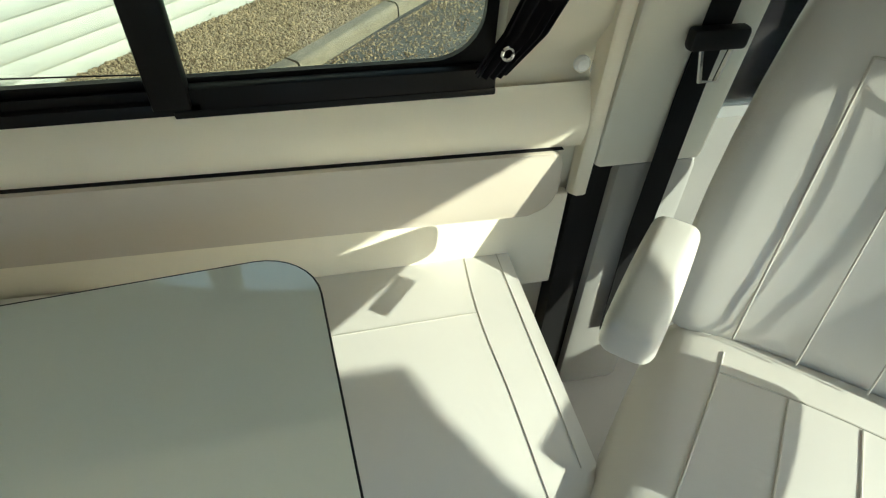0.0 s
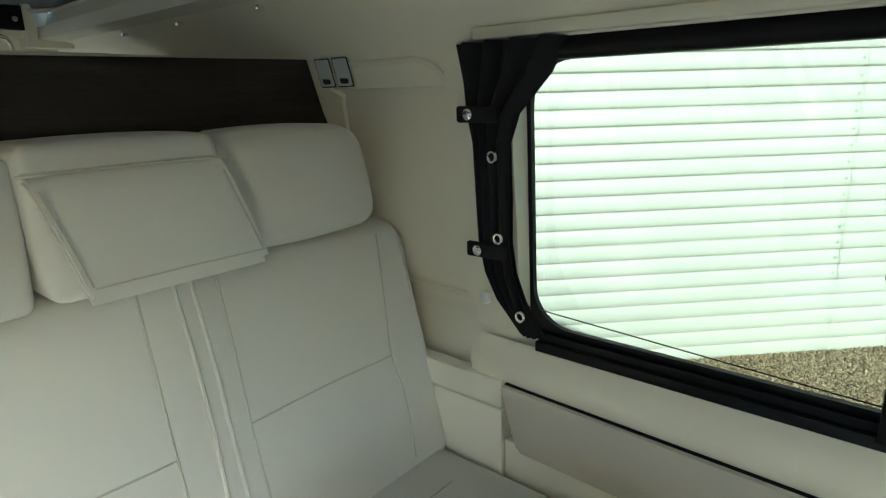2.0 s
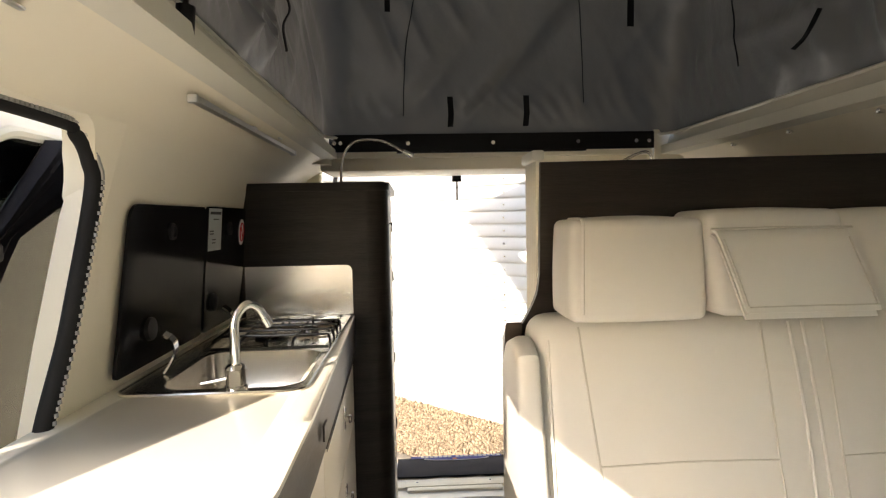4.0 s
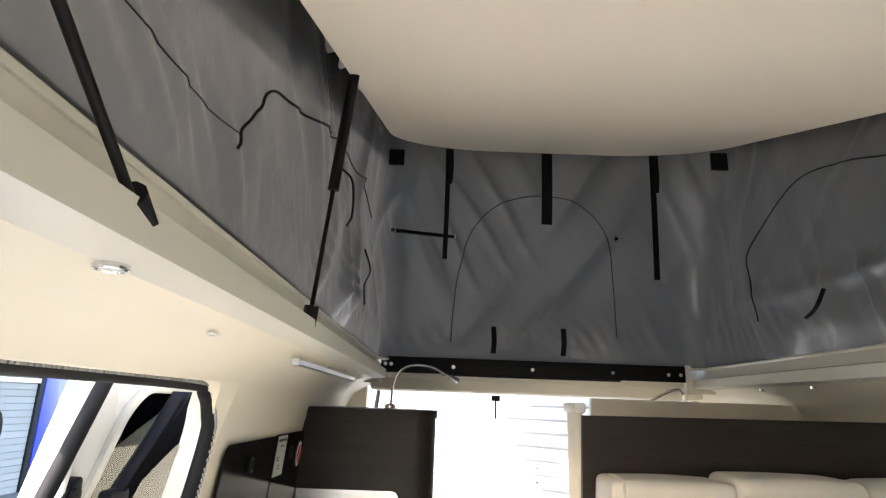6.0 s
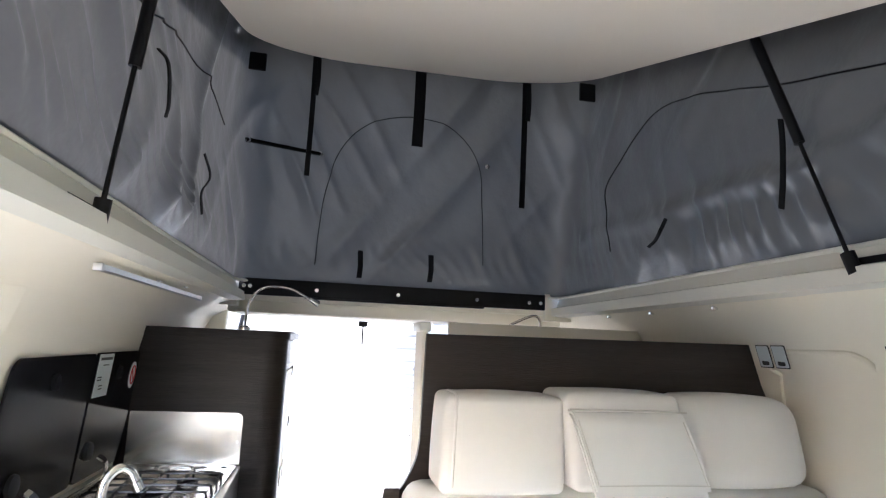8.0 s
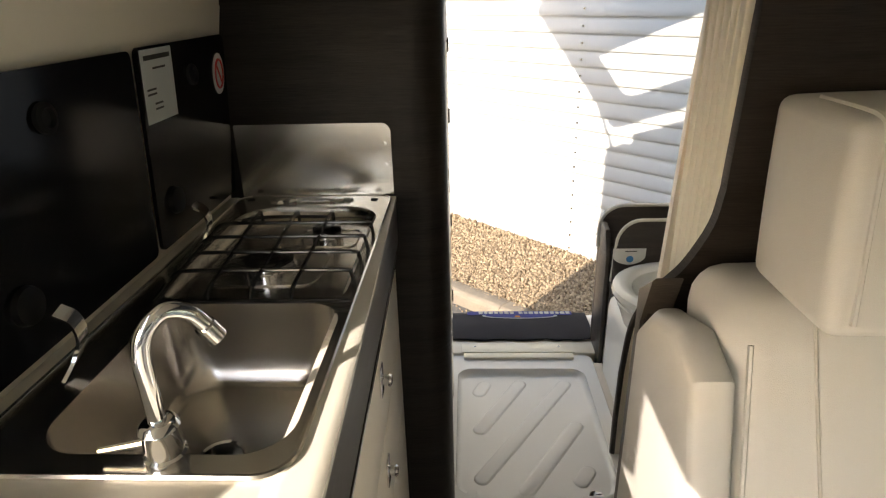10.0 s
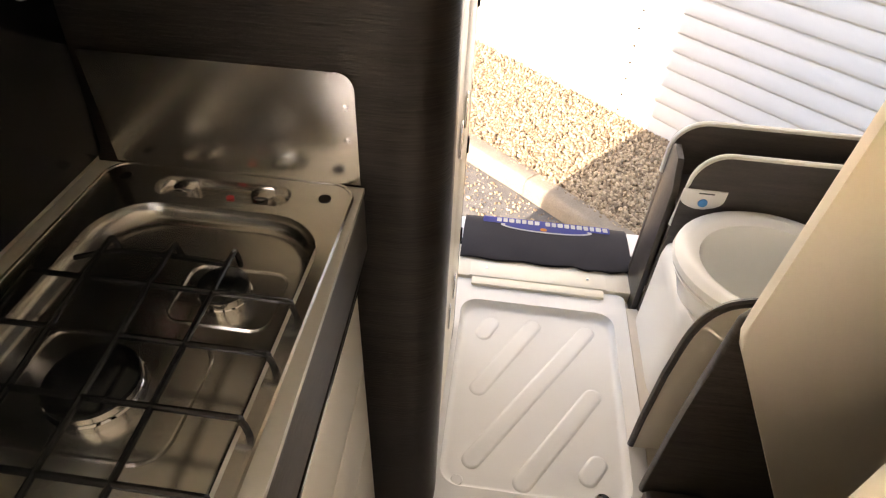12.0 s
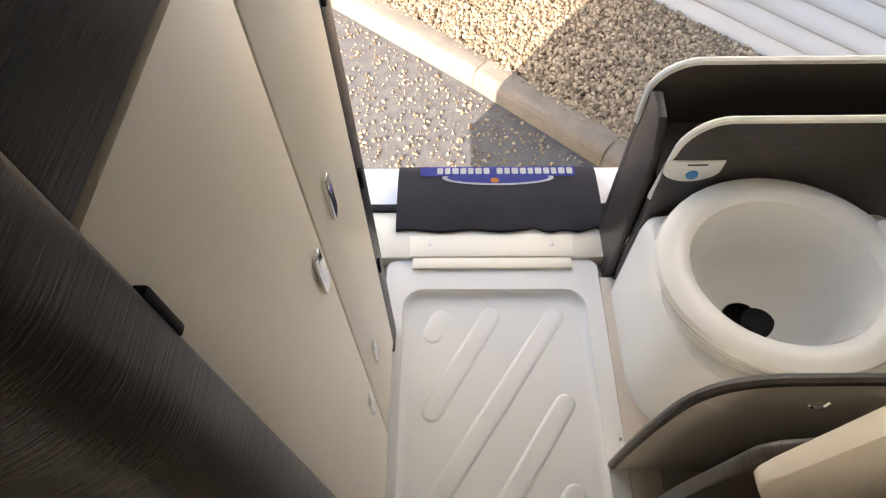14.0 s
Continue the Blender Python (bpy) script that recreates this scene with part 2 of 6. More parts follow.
def tube(points, r, sides=8, bm=None, closed=False, r2=None):
    bm = bm or bmesh.new()
    p = [Vector(q) for q in points]
    n = len(p)
    rings = []
    up = None
    for i in range(n):
        d = (p[(i + 1) % n] - p[i - 1]) if closed else (p[min(i + 1, n - 1)] - p[max(i - 1, 0)])
        d.normalize()
        if up is None:
            up = d.orthogonal().normalized()
        up = (up - d * up.dot(d))
        if up.length < 1e-6:
            up = d.orthogonal()
        up.normalize()
        side = d.cross(up)
        rr = r if r2 is None else r + (r2 - r) * i / max(n - 1, 1)
        rings.append([bm.verts.new(p[i] + rr * (up * math.cos(2 * math.pi * k / sides) + side * math.sin(2 * math.pi * k / sides))) for k in range(sides)])
    for i in range(n if closed else n - 1):
        a, b = rings[i], rings[(i + 1) % n]
        for k in range(sides):
            bm.faces.new((a[k], a[(k + 1) % sides], b[(k + 1) % sides], b[k]))
    if not closed:
        bm.faces.new(rings[0][::-1])
        bm.faces.new(rings[-1])
    return bm


def ribbon(points, width, thick, across, bm=None):
    """A flat strap along points; across is the way of its width."""
    bm = bm or bmesh.new()
    p = [Vector(q) for q in points]
    ac = Vector(across).normalized()
    rings = []
    for i in range(len(p)):
        d = (p[min(i + 1, len(p) - 1)] - p[max(i - 1, 0)]).normalized()
        nn = d.cross(ac).normalized()
        rings.append([bm.verts.new(p[i] + ac * width / 2 * a + nn * thick / 2 * b) for a, b in ((-1, -1), (1, -1), (1, 1), (-1, 1))])
    for a, b in zip(rings, rings[1:]):
        for k in range(4):
            bm.faces.new((a[k], a[(k + 1) % 4], b[(k + 1) % 4], b[k]))
    bm.faces.new(rings[0][::-1])
    bm.faces.new(rings[-1])
    return bm


def lathe(profile, centre, axis=2, sides=24, bm=None, squash=(1, 1)):
    """A turned shape: profile rows of (radius, height) round an axis through centre."""
    bm = bm or bmesh.new()
    rings = []
    for r, h in profile:
        ring = []
        for k in range(sides):
            a = 2 * math.pi * k / sides
            q = [r * math.cos(a) * squash[0], r * math.sin(a) * squash[1]]
            q.insert(axis, h)
            ring.append(bm.verts.new(Vector(centre) + Vector(q)))
        rings.append(ring)
    for a, b in zip(rings, rings[1:]):
        for k in range(sides):
            bm.faces.new((a[k], a[(k + 1) % sides], b[(k + 1) % sides], b[k]))
    bm.faces.new(rings[0][::-1])
    bm.faces.new(rings[-1])
    return bm


def loft(rows, bm=None):
    """A skin over rows of points, all of the same length."""
    bm = bm or bmesh.new()
    vs = [[bm.verts.new(p) for p in row] for row in rows]
    for a, b in zip(vs, vs[1:]):
        for k in range(len(a) - 1):
            bm.faces.new((a[k], a[k + 1], b[k + 1], b[k]))
    return bm


def screw(at, axis, r, parent=None, mat=None, name="screw"):
    return part(name, lathe([(r, 0), (r, 0.0015), (r * 0.7, 0.003), (r * 0.2, 0.0025)], at, axis, 10), mat or CHROME, parent)


def cushion(lo, hi, r, bulge=0.008, cuts=5):
    """A stuffed block: round edges and faces that swell."""
    bm = box(lo, hi, r, 4)
    c = [(a + b) / 2 for a, b in zip(lo, hi)]
    h = [abs(b - a) / 2 for a, b in zip(lo, hi)]
    big = [e for e in bm.edges if e.calc_length() > 0.09]
    bmesh.ops.subdivide_edges(bm, edges=big, cuts=cuts, use_grid_fill=True)
    for v in bm.verts:
        u = [(v.co[k] - c[k]) / h[k] for k in range(3)]
        for k in range(3):
            i, j = [q for q in range(3) if q != k]
            v.co[k] += bulge * u[k] * max(0, 1 - u[i] ** 2) * max(0, 1 - u[j] ** 2)
    return bm


# ---- the vehicle's shell ----
# profile of the right-hand wall (window side), x by height; the left-hand wall mirrors it about CENTRE
CENTRE = -0.04
FLOOR = -0.09
SIDE = [(-0.10, 0.97), (0.45, 0.965), (0.56, 0.945), (0.70, 0.925), (0.76, 0.955), (0.80, 0.950), (0.86, 0.905), (1.0, 0.895), (1.2, 0.875), (1.30, 0.855), (1.36, 0.82), (1.40, 0.75), (1.425, 0.68)]


def side_x(z):
    for (z0, x0), (z1, x1) in zip(SIDE, SIDE[1:]):
        if z <= z1:
            return x0 + (x1 - x0) * (z - z0) / (z1 - z0)
    return SIDE[-1][1]


def side_strip(z0, z1, y0, y1, sign, recess=0.0, thick=0.05):
    """A stretch of side wall with thickness."""
    zs = sorted({z0, z1, *[z for z, _ in SIDE if z0 < z < z1]})
    inner = [(CENTRE + sign * (side_x(z) + recess), z) for z in zs]
    outer = [(CENTRE + sign * (side_x(z) + recess + thick), z) for z in reversed(zs)]
    return prism([*inner, *outer], 1, y0, y1)


def wall(name, label, pieces, mat):
    bm = bmesh.new()
    for piece in pieces:
        me = bpy.data.meshes.new("tmp")
        piece.to_mesh(me)
        piece.free()
        bm.from_mesh(me)
        bpy.data.meshes.remove(me)
    ob = part(name, bm, mat)
    return tagged(ob, label, "wall", kind="structure")


WIN_Y0, WIN_Y1, WIN_Z0, WIN_Z1 = 0.07, 1.125, 0.775, 1.315
wall("wall_east", "cream moulded campervan side wall with window opening", [
    side_strip(FLOOR, WIN_Z0, -0.10, 1.26, 1), side_strip(FLOOR, 1.25, 1.255, 3.0, 1, 0.058),
    side_strip(WIN_Z1, 1.425, -0.10, 1.26, 1, thick=0.13), side_strip(1.25, 1.425, 1.255, 3.0, 1, 0.02),
    side_strip(WIN_Z0, WIN_Z1, WIN_Y1, 1.26, 1),
    side_strip(WIN_Z0, WIN_Z1, -0.10, WIN_Y0, 1)], TRIM)
DOOR_Y0, DOOR_Y1, DOOR_Z1 = -0.16, 1.31, 1.345
wall("wall_west", "cream moulded campervan side wall with sliding door opening", [
    side_strip(DOOR_Z1, 1.425, -0.3, 3.0, -1),
    side_strip(FLOOR, DOOR_Z1, DOOR_Y1, 3.0, -1)], TRIM)
# rear frame round the open back doors
wall("wall_north", "cream rear door frame of the campervan", [
    box((CENTRE - 0.72, 2.70, 1.375), (CENTRE + 0.72, 3.03, 1.44), 0.012),
    box((-1.0, 2.97, -0.1), (-0.80, 3.03, 1.42), 0.01),
    box((0.74, 2.97, -0.1), (0.93, 3.03, 1.42), 0.01)], TRIM)
tagged(part("floor", box((-1.0, -0.6, FLOOR - 0.05), (0.95, 3.0, FLOOR)), VINYL), "greige vinyl campervan floor", "floor", kind="structure")
tagged(part("floor_cab", box((-1.0, -2.2, FLOOR - 0.05), (0.95, -0.6, FLOOR)), GREY), "grey cab floor", "floor", kind="structure")

# roof: a ring of moulded liner round the opening
OPEN_X0, OPEN_X1, OPEN_Y0, OPEN_Y1 = -0.70, 0.62, -0.55, 2.66
bm = bmesh.new()
box((-0.75, 2.66, 1.425), (0.67, 3.03, 1.46), bm=bm)
box((-1.0, -1.35, 1.43), (0.95, -0.55, 1.47), bm=bm)
box((0.579, 2.632, 1.40), (0.70, 2.70, 1.518), bm=bm)
box((-0.78, 2.632, 1.40), (-0.713, 2.70, 1.518), bm=bm)
tagged(part("ceiling", bm, TRIM), "cream moulded roof liner round the opening", "ceiling", kind="structure")
bm = bmesh.new()
for x, s in ((OPEN_X0, 1), (OPEN_X1, -1)):
    prism([(x - s * 0.02, 1.418), (x + s * 0.012, 1.422), (x + s * 0.012, 1.455), (x - s * 0.012, 1.462), (x - s * 0.03, 1.515), (x - s * 0.05, 1.515), (x - s * 0.05, 1.418)], 1, -0.55, 2.66, bm=bm)
tagged(part("trim", bm, LIP, None, "pale grey moulded rim of the roof opening"), "", "trim", kind="structure")

# raised roof and its liner, hinged at the front
def roof_z(y):
    return 1.575 + 0.348 * y - 0.012 * y * y


def perimeter(x0, y0, x1, y1, r, n):
    """Points round a rounded rectangle by equal steps of its length."""
    pts = [Vector(p).to_3d() for p in rounded(x0, y0, x1, y1, r, 14)]
    pts.append(pts[0])
    lengths = [0]
    for a, b in zip(pts, pts[1:]):
        lengths.append(lengths[-1] + (b - a).length)
    out = []
    for k in range(n):
        d = lengths[-1] * k / n
        i = max(j for j in range(len(lengths)) if lengths[j] <= d)
        i = min(i, len(pts) - 2)
        f = (d - lengths[i]) / max(lengths[i + 1] - lengths[i], 1e-9)
        out.append(pts[i].lerp(pts[i + 1], f))
    return out


ROOF_X0, ROOF_X1, ROOF_Y1 = -0.660, 0.515, 2.23
bm = bmesh.new()
outline = rounded(ROOF_X0, -0.5, ROOF_X1, ROOF_Y1, (0.05, 0.05, 0.34, 0.34), 12)
grid = []
for t in [k / 16 for k in range(17)]:
    cx, cy = CENTRE, 0.9
    grid.append([Vector((cx + (x - cx) * t, cy + (y - cy) * t, 0)) for x, y in outline + outline[:1]])
for row in grid:
    for p in row:
        p.z = roof_z(p.y) - 0.006 * (1 - ((p.x - CENTRE) / 0.62) ** 2)
loft(grid, bm)
rim = [p.copy() for p in grid[-1]]
loft([rim, [p + Vector((0, 0, 0.006)) for p in rim], [p + Vector((0, 0, 0.045)) for p in rim]], bm)
tagged(part("ceiling_raised", bm, LINER), "beige padded liner under the raised roof", "ceiling", kind="structure")
bm = bmesh.new()
shell = [[Vector((x, y, roof_z(y) + dz)) for x, y in rounded(-0.775 + d, -0.8 + d, 0.69 - d, 2.62 - d, (0.1, 0.1, 0.3, 0.3), 8)] for d, dz in ((0, 0.02), (0, 0.09), (0.05, 0.13), (0.4, 0.15), (0.7, 0.155))]
shell = [r + r[:1] for r in shell]
loft(shell, bm)
bm.faces.new([bm.verts.new(p) for p in shell[-1][:-1]])
tagged(part("roof", bm, PAINT, None, "white raised pop-up roof shell"), "", "roof", kind="structure")

# tent canvas between the opening and the raised roof
NU = 960
LOW = perimeter(OPEN_X0 - 0.025, OPEN_Y0, OPEN_X1 + 0.025, OPEN_Y1 - 0.005, (0.03, 0.03, 0.10, 0.10), NU)
TOP = perimeter(-0.735, -0.6, 0.625, 2.31, (0.03, 0.03, 0.20, 0.20), NU)


def ridge(p):
    """Sharp creases: high along thin winding lines."""
    return max(0.0, 1 - 2.6 * abs(noise.noise(p))) ** 1.5


def canvas_point(u, v, out=0.0):
    """A place on the canvas: u along the rim (0 to 1), v from the bottom (0) to the roof (1)."""
    k = (u % 1) * NU
    i, f = int(k) % NU, k % 1
    a = LOW[i].lerp(LOW[(i + 1) % NU], f)
    b = TOP[i].lerp(TOP[(i + 1) % NU], f)
    p = a.lerp(b, v)
    zlow, ztop = 1.50, roof_z(b.y) + 0.13
    p.z = zlow + (ztop - zlow) * v
    way = Vector((p.x - CENTRE, p.y - 1.4, 0)).normalized()
    along, side = (u % 1) * 9.0, 0.0
    s = along - 0.55 * (p.z - 1.5) * math.sin(along * 2.1)
    fold = noise.fractal(Vector((s * 2.2, p.z * 1.8, side * 5)), 1.0, 2.0, 2) * 0.034
    up, down = along * 0.8 + p.z * 0.6, along * 0.8 - p.z * 0.6
    patch = noise.noise(Vector((along * 1.3, p.z * 1.6, 9)))
    crease = -ridge(Vector((up * 5.0, down * 0.9, 7))) * 0.027 * min(1, max(0, 0.35 + 1.6 * patch))
    crease -= ridge(Vector((down * 6.5, up * 1.0, 3))) * 0.023 * min(1, max(0, 0.30 - 1.6 * patch))
    if p.x > 0.4 and p.y < 2.4:
        crease -= 0.018 * math.exp(-((p.z - 1.70 - 0.05 * noise.noise(Vector((p.y * 2, 0, 5)))) / 0.028) ** 2)
    bunch = (0.5 + 0.5 * math.sin(95 * (along - 0.8 * (p.z - 1.5)) + 9 * noise.noise(Vector((along * 3, p.z * 4, side))))) * 0.014 * max(0, 1 - abs(p.z - 1.60) * 9) * max(0, noise.noise(Vector((along * 1.7, 4, side))) + 0.45)
    sag = -0.012 * math.sin(math.pi * v)
    return p + way * ((fold + crease - bunch) * min(1, 9 * v) + sag - out)


def canvas_at(x, y, z):
    """u and v of the canvas point nearest to a place."""
    best = min(((canvas_point(k / 240, v / 24) - Vector((x, y, z))).length, k / 240, v / 24) for k in range(240) for v in range(25))
    return best[1], best[2]


canvas = thing("tent_canvas", "creased dark grey canvas walls of the pop-up roof", "canvas")


def wall_of(k):
    p = LOW[k % NU]
    return "rear_wall" if p.y > 2.5 else "front_wall" if p.y < -0.5 else "side_wall" if p.x > 0 else "side_wall_west"


VN = 60
starts = [k for k in range(NU) if wall_of(k) != wall_of(k - 1)]
for n, k0 in enumerate(starts):
    k1 = starts[(n + 1) % len(starts)]
    k1 = k1 if k1 > k0 else k1 + NU
    rows = [[canvas_point(k / NU, v / VN) for k in range(k0, k1 + 1)] for v in range(VN + 1)]
    part(wall_of(k0).replace("_west", ""), loft(rows), CANVAS, canvas)


def on_canvas(points, out=0.004):
    return [canvas_point(u, v, out) for u, v in points]


def canvas_line(places, n=8, out=0.004):
    """A smooth line along the canvas through places (x, y, z)."""
    uv = [canvas_at(*p) for p in places]
    us = [u for u, v in uv]
    fixed = [(u - 1 if us[0] < 0.3 and u > 0.7 else u, v, 0) for u, v in uv]
    return on_canvas([(p.x, p.y) for p in spline(fixed, n)], out)


# ---- window on the wall side ----
def wx(z, off=0.0):
    """The inner face of the glass, leaning in towards the top."""
    return 0.905 - 0.05 * (z - 0.8) + off


def leaning(bm, x_of=wx, off=0.0):
    for v in bm.verts:
        v.co.x += x_of(v.co.z, off)
    return bm


window = thing("window_1", "black-framed sliding campervan window with tinted glass", "window", kind="structure")
bm = prism(rounded(WIN_Y0 - 0.02, WIN_Z0 - 0.01, WIN_Y1 + 0.015, WIN_Z1 + 0.01, 0.09, 8), 0, 0.010, 0.016)
glass = part("pane", leaning(bm), GLASS, window)
glass.visible_shadow = False
outer, inner = rounded(WIN_Y0 - 0.02, WIN_Z0 - 0.02, WIN_Y1 + 0.02, WIN_Z1 + 0.02, 0.09, 8), rounded(WIN_Y0 + 0.018, WIN_Z0 + 0.022, WIN_Y1 - 0.008, WIN_Z1 - 0.03, 0.075, 8)
bm = bmesh.new()
loft([[Vector((wx(z, 0.0), y, z)) for y, z in outer + outer[:1]], [Vector((wx(z, 0.0), y, z)) for y, z in inner + inner[:1]], [Vector((wx(z, 0.012), y, z)) for y, z in inner + inner[:1]]], bm)
part("frame", bm, BLACK, window)
# slider rail with its screw holes
bm = box((0.880, 0.50, 0.752), (0.918, 1.10, 0.772), 0.003)
box((0.893, 0.50, 0.772), (0.899, 1.10, 0.786), bm=bm)
box((0.908, 0.50, 0.772), (0.914, 1.10, 0.790), bm=bm)
part("rail", bm, BLACK, window)
bm = box((0.880, 0.07, 0.752), (0.905, 0.52, 0.792), 0.006)
box((0.878, 0.07, 0.748), (0.9, 0.54, 0.760), 0.003, bm=bm)
part("rail", bm, BLACK, window)
for y in (1.03, 0.91, 0.79, 0.67):
    part("rail_hole", lathe([(0.004, 0), (0.004, 0.0008)], (0.887, y, 0.7722), 2, 10), RUBBER, window)
bm = bmesh.new()
prism([(0.513, 0.765), (0.565, 0.765), (0.565, 1.26), (0.513, 1.26)], 0, -0.035, -0.004, 0.006, bm=bm)
part("mullion", leaning(bm), BLACK, window)
bm = prism(rounded(0.495, 0.99, 0.583, 1.06, 0.012), 0, -0.055, -0.006, 0.008)
part("latch", leaning(bm), BLACK, window, "black plastic window catch")
# net wire across the window
tagged(part("curtain_wire", tube([(0.885, 1.135, 0.838), (0.885, 0.55, 0.815)], 0.0012, 6), BLACK), "thin black elastic wire across the window", "wire")
rail = thing("curtain_rail", "cream curtain rail above the side window", "rail")
part("rail_body", box((0.785, 0.05, 1.318), (0.815, 1.17, 1.338), 0.004), TRIM, rail)
part("end_stop", box((0.79, 1.10, 1.308), (0.81, 1.115, 1.320), 0.003), CHROME, rail)
tagged(part("window_blind_roll", tube([(0.825, 0.05, 1.300), (0.825, 1.09, 1.300)], 0.018, 14), BLACK), "black rolled blind along the top of the window", "blind")


def curtain(y_edge, y_pin, sign, name, label):
    """A bundle of cloth gathered at the top, strapped in the middle and tied below."""
    c = thing(name, label, "curtain")
    rows = []
    n = 26
    for z, half, mid, depth in ((1.315, 0.10, -0.05, 0.016), (1.265, 0.085, -0.03, 0.015), (1.20, 0.05, 0.0, 0.010), (1.15, 0.036, 0.004, 0.007), (1.05, 0.037, 0.004, 0.006),
                                (0.97, 0.034, 0.004, 0.008), (0.91, 0.033, -0.006, 0.008), (0.86, 0.030, -0.028, 0.008), (0.825, 0.026, -0.055, 0.006), (0.80, 0.022, -0.072, 0.004)):
        row = []
        for k in range(n + 1):
            f = k / n * 2 - 1
            y = y_edge + sign * (mid + f * half)
            row.append(Vector((CENTRE + side_x(max(z, 0.87)) - 0.022 - depth * math.sin(f * 13 + z * 9) - 0.010 * (1 - f * f), y, z)))
        rows.append(row)
    bm = loft(rows)
    back = [[p + Vector((0.012, 0, 0)) for p in r] for r in rows]
    loft(back, bm)
    part("cloth", bm, CURTAIN, c)
    for z in (1.2, 0.955):
        x = CENTRE + side_x(z) - 0.045
        bm = box((x, y_edge - 0.03, z - 0.014), (x + 0.012, y_edge + sign * 0.055, z + 0.014), 0.004)
        part("strap", bm, CURTAIN, c)
        part("stud", lathe([(0.010, 0), (0.010, -0.003), (0.006, -0.006), (0.001, -0.006)], (x, y_edge + sign * 0.028, z), 0, 14), CHROME, c, "chrome press stud")
    for z, dy in ((1.128, -0.01), (0.98, -0.012), (0.838, -0.055)):
        x = CENTRE + side_x(max(z, 0.87)) - 0.036
        bm = bmesh.new()
        ring = [(x, y_edge + sign * dy + 0.008 * math.cos(a * math.pi / 8), z + 0.009 * math.sin(a * math.pi / 8)) for a in range(16)]
        tube(ring, 0.0028, 6, bm, closed=True)
        part("eyelet", bm, CHROME, c)
    return c


curtain(1.155, 1.19, 1, "curtain", "charcoal curtain gathered and strapped beside the window")
cur2 = curtain(0.02, 0.0, -1, "curtain", "charcoal curtain gathered and strapped beside the window pillar")
for y, z in ((1.198, 0.848), (-0.055, 0.80)):
    x = CENTRE + side_x(0.87) - 0.002
    tagged(part("wall_button", lathe([(0.013, 0), (0.013, -0.006), (0.009, -0.010), (0.001, -0.011)], (x, y, z), 0, 16), WHITE), "cream round button on the wall beside the curtain", "button")

# wall padding under the window
def slope_front(bm):
    """The panel and the moulding run slightly downhill towards the cab."""
    for v in bm.verts:
        v.co.z -= 0.026 * max(0, 1.17 - v.co.y) / 1.2
    return bm


pad = thing("wall_panel", "beige padded panel on the wall below the window", "wall panel")
bm = bmesh.new()
prism(rounded(-0.06, 0.530, 1.170, 0.663, (0.05, 0.008, 0.008, 0.02)), 0, 0.862, 0.895, 0.007, 3, bm=bm)
for v in bm.verts:
    if v.co.y > 1.0:
        v.co.y -= (0.663 - v.co.z) * 0.32
slope_front(bm)
part("padding", bm, PAD, pad)
bm = box((0.872, -0.06, 0.6635), (0.886, 1.165, 0.6650))
part("shadow_gap", slope_front(bm), RUBBER, pad)
# sill moulding: a long round nosing over the panel
rows = []
for y in [(-0.10 + 1.34 * k / 60) for k in range(61)]:
    fade = min(1, max(0, (1.24 - y) / 0.12))
    rows.append([Vector((0.878 + 0.012 * a - 0.020 * fade * math.sin(math.pi * min(1, a * 1.05)) + 0.004 * (1 - fade), y, 0.6665 + 0.088 * a)) for a in [q / 10 for q in range(11)]])
sill_bm = loft(rows)
for v in sill_bm.verts:
    v.co.z -= 0.026 * max(0, 1.17 - v.co.y) / 1.2 * (1 - max(0, v.co.z - 0.667) / 0.088)
tagged(part("window_sill", sill_bm, TRIM), "rounded cream moulding below the window", "sill", kind="structure")
# lower wall lining with joints
lining = thing("wall_lining", "cream lower wall lining beside the bench", "wall lining", kind="structure")
part("panel", box((0.872, 1.172, 0.30), (0.91, 1.60, 0.602), 0.003), TRIM, lining)
part("panel", box((0.872, 1.172, 0.606), (0.91, 1.60, 0.665), 0.003), TRIM, lining)
part("panel", box((0.878, -0.09, 0.30), (0.90, 1.168, 0.535), 0.003), TRIM, lining)

# recessed relief in the pillar behind the bench
rows = []
pts = rounded(1.25, 0.80, 1.62, 1.30, (0.03, 0.03, 0.10, 0.10), 8)
bm = bmesh.new()
ring = [(CENTRE + side_x(z) + (0.056 if z < 1.25 else 0.018), y, z) for y, z in pts]
tube(ring, 0.006, 8, bm, closed=True)
tagged(part("pillar_moulding", bm, TRIM), "raised outline moulded into the cream pillar", "moulding", kind="structure")
# two pictogram labels
for y in (1.545, 1.603):
    x = CENTRE + side_x(1.28) - 0.003
    lab = thing("pictogram_label", "white label with a black seated pictogram", "label", group="pictogram labels")
    def on_wall(bm, dx):
        for v in bm.verts:
            v.co.x = CENTRE + side_x(v.co.z) + 0.018 - dx + (v.co.x)
        return bm
    part("backing", on_wall(prism(rounded(y - 0.025, 1.255, y + 0.025, 1.315, 0.003), 0, 0, 0.0008), 0.006), INKBLACK, lab)
    part("face", on_wall(prism(rounded(y - 0.0225, 1.2575, y + 0.0225, 1.3125, 0.003), 0, 0, 0.0008), 0.0072), PAPER, lab)
    bm = prism(rounded(y - 0.013, 1.262, y + 0.013, 1.288, 0.005), 0, 0, 0.0006)
    prism([(y + 0.007 * math.cos(a * 0.5236), 1.297 + 0.007 * math.sin(a * 0.5236)) for a in range(12)], 0, 0, 0.0006, bm=bm)
    part("sign", on_wall(bm, 0.0084), INKBLACK, lab)
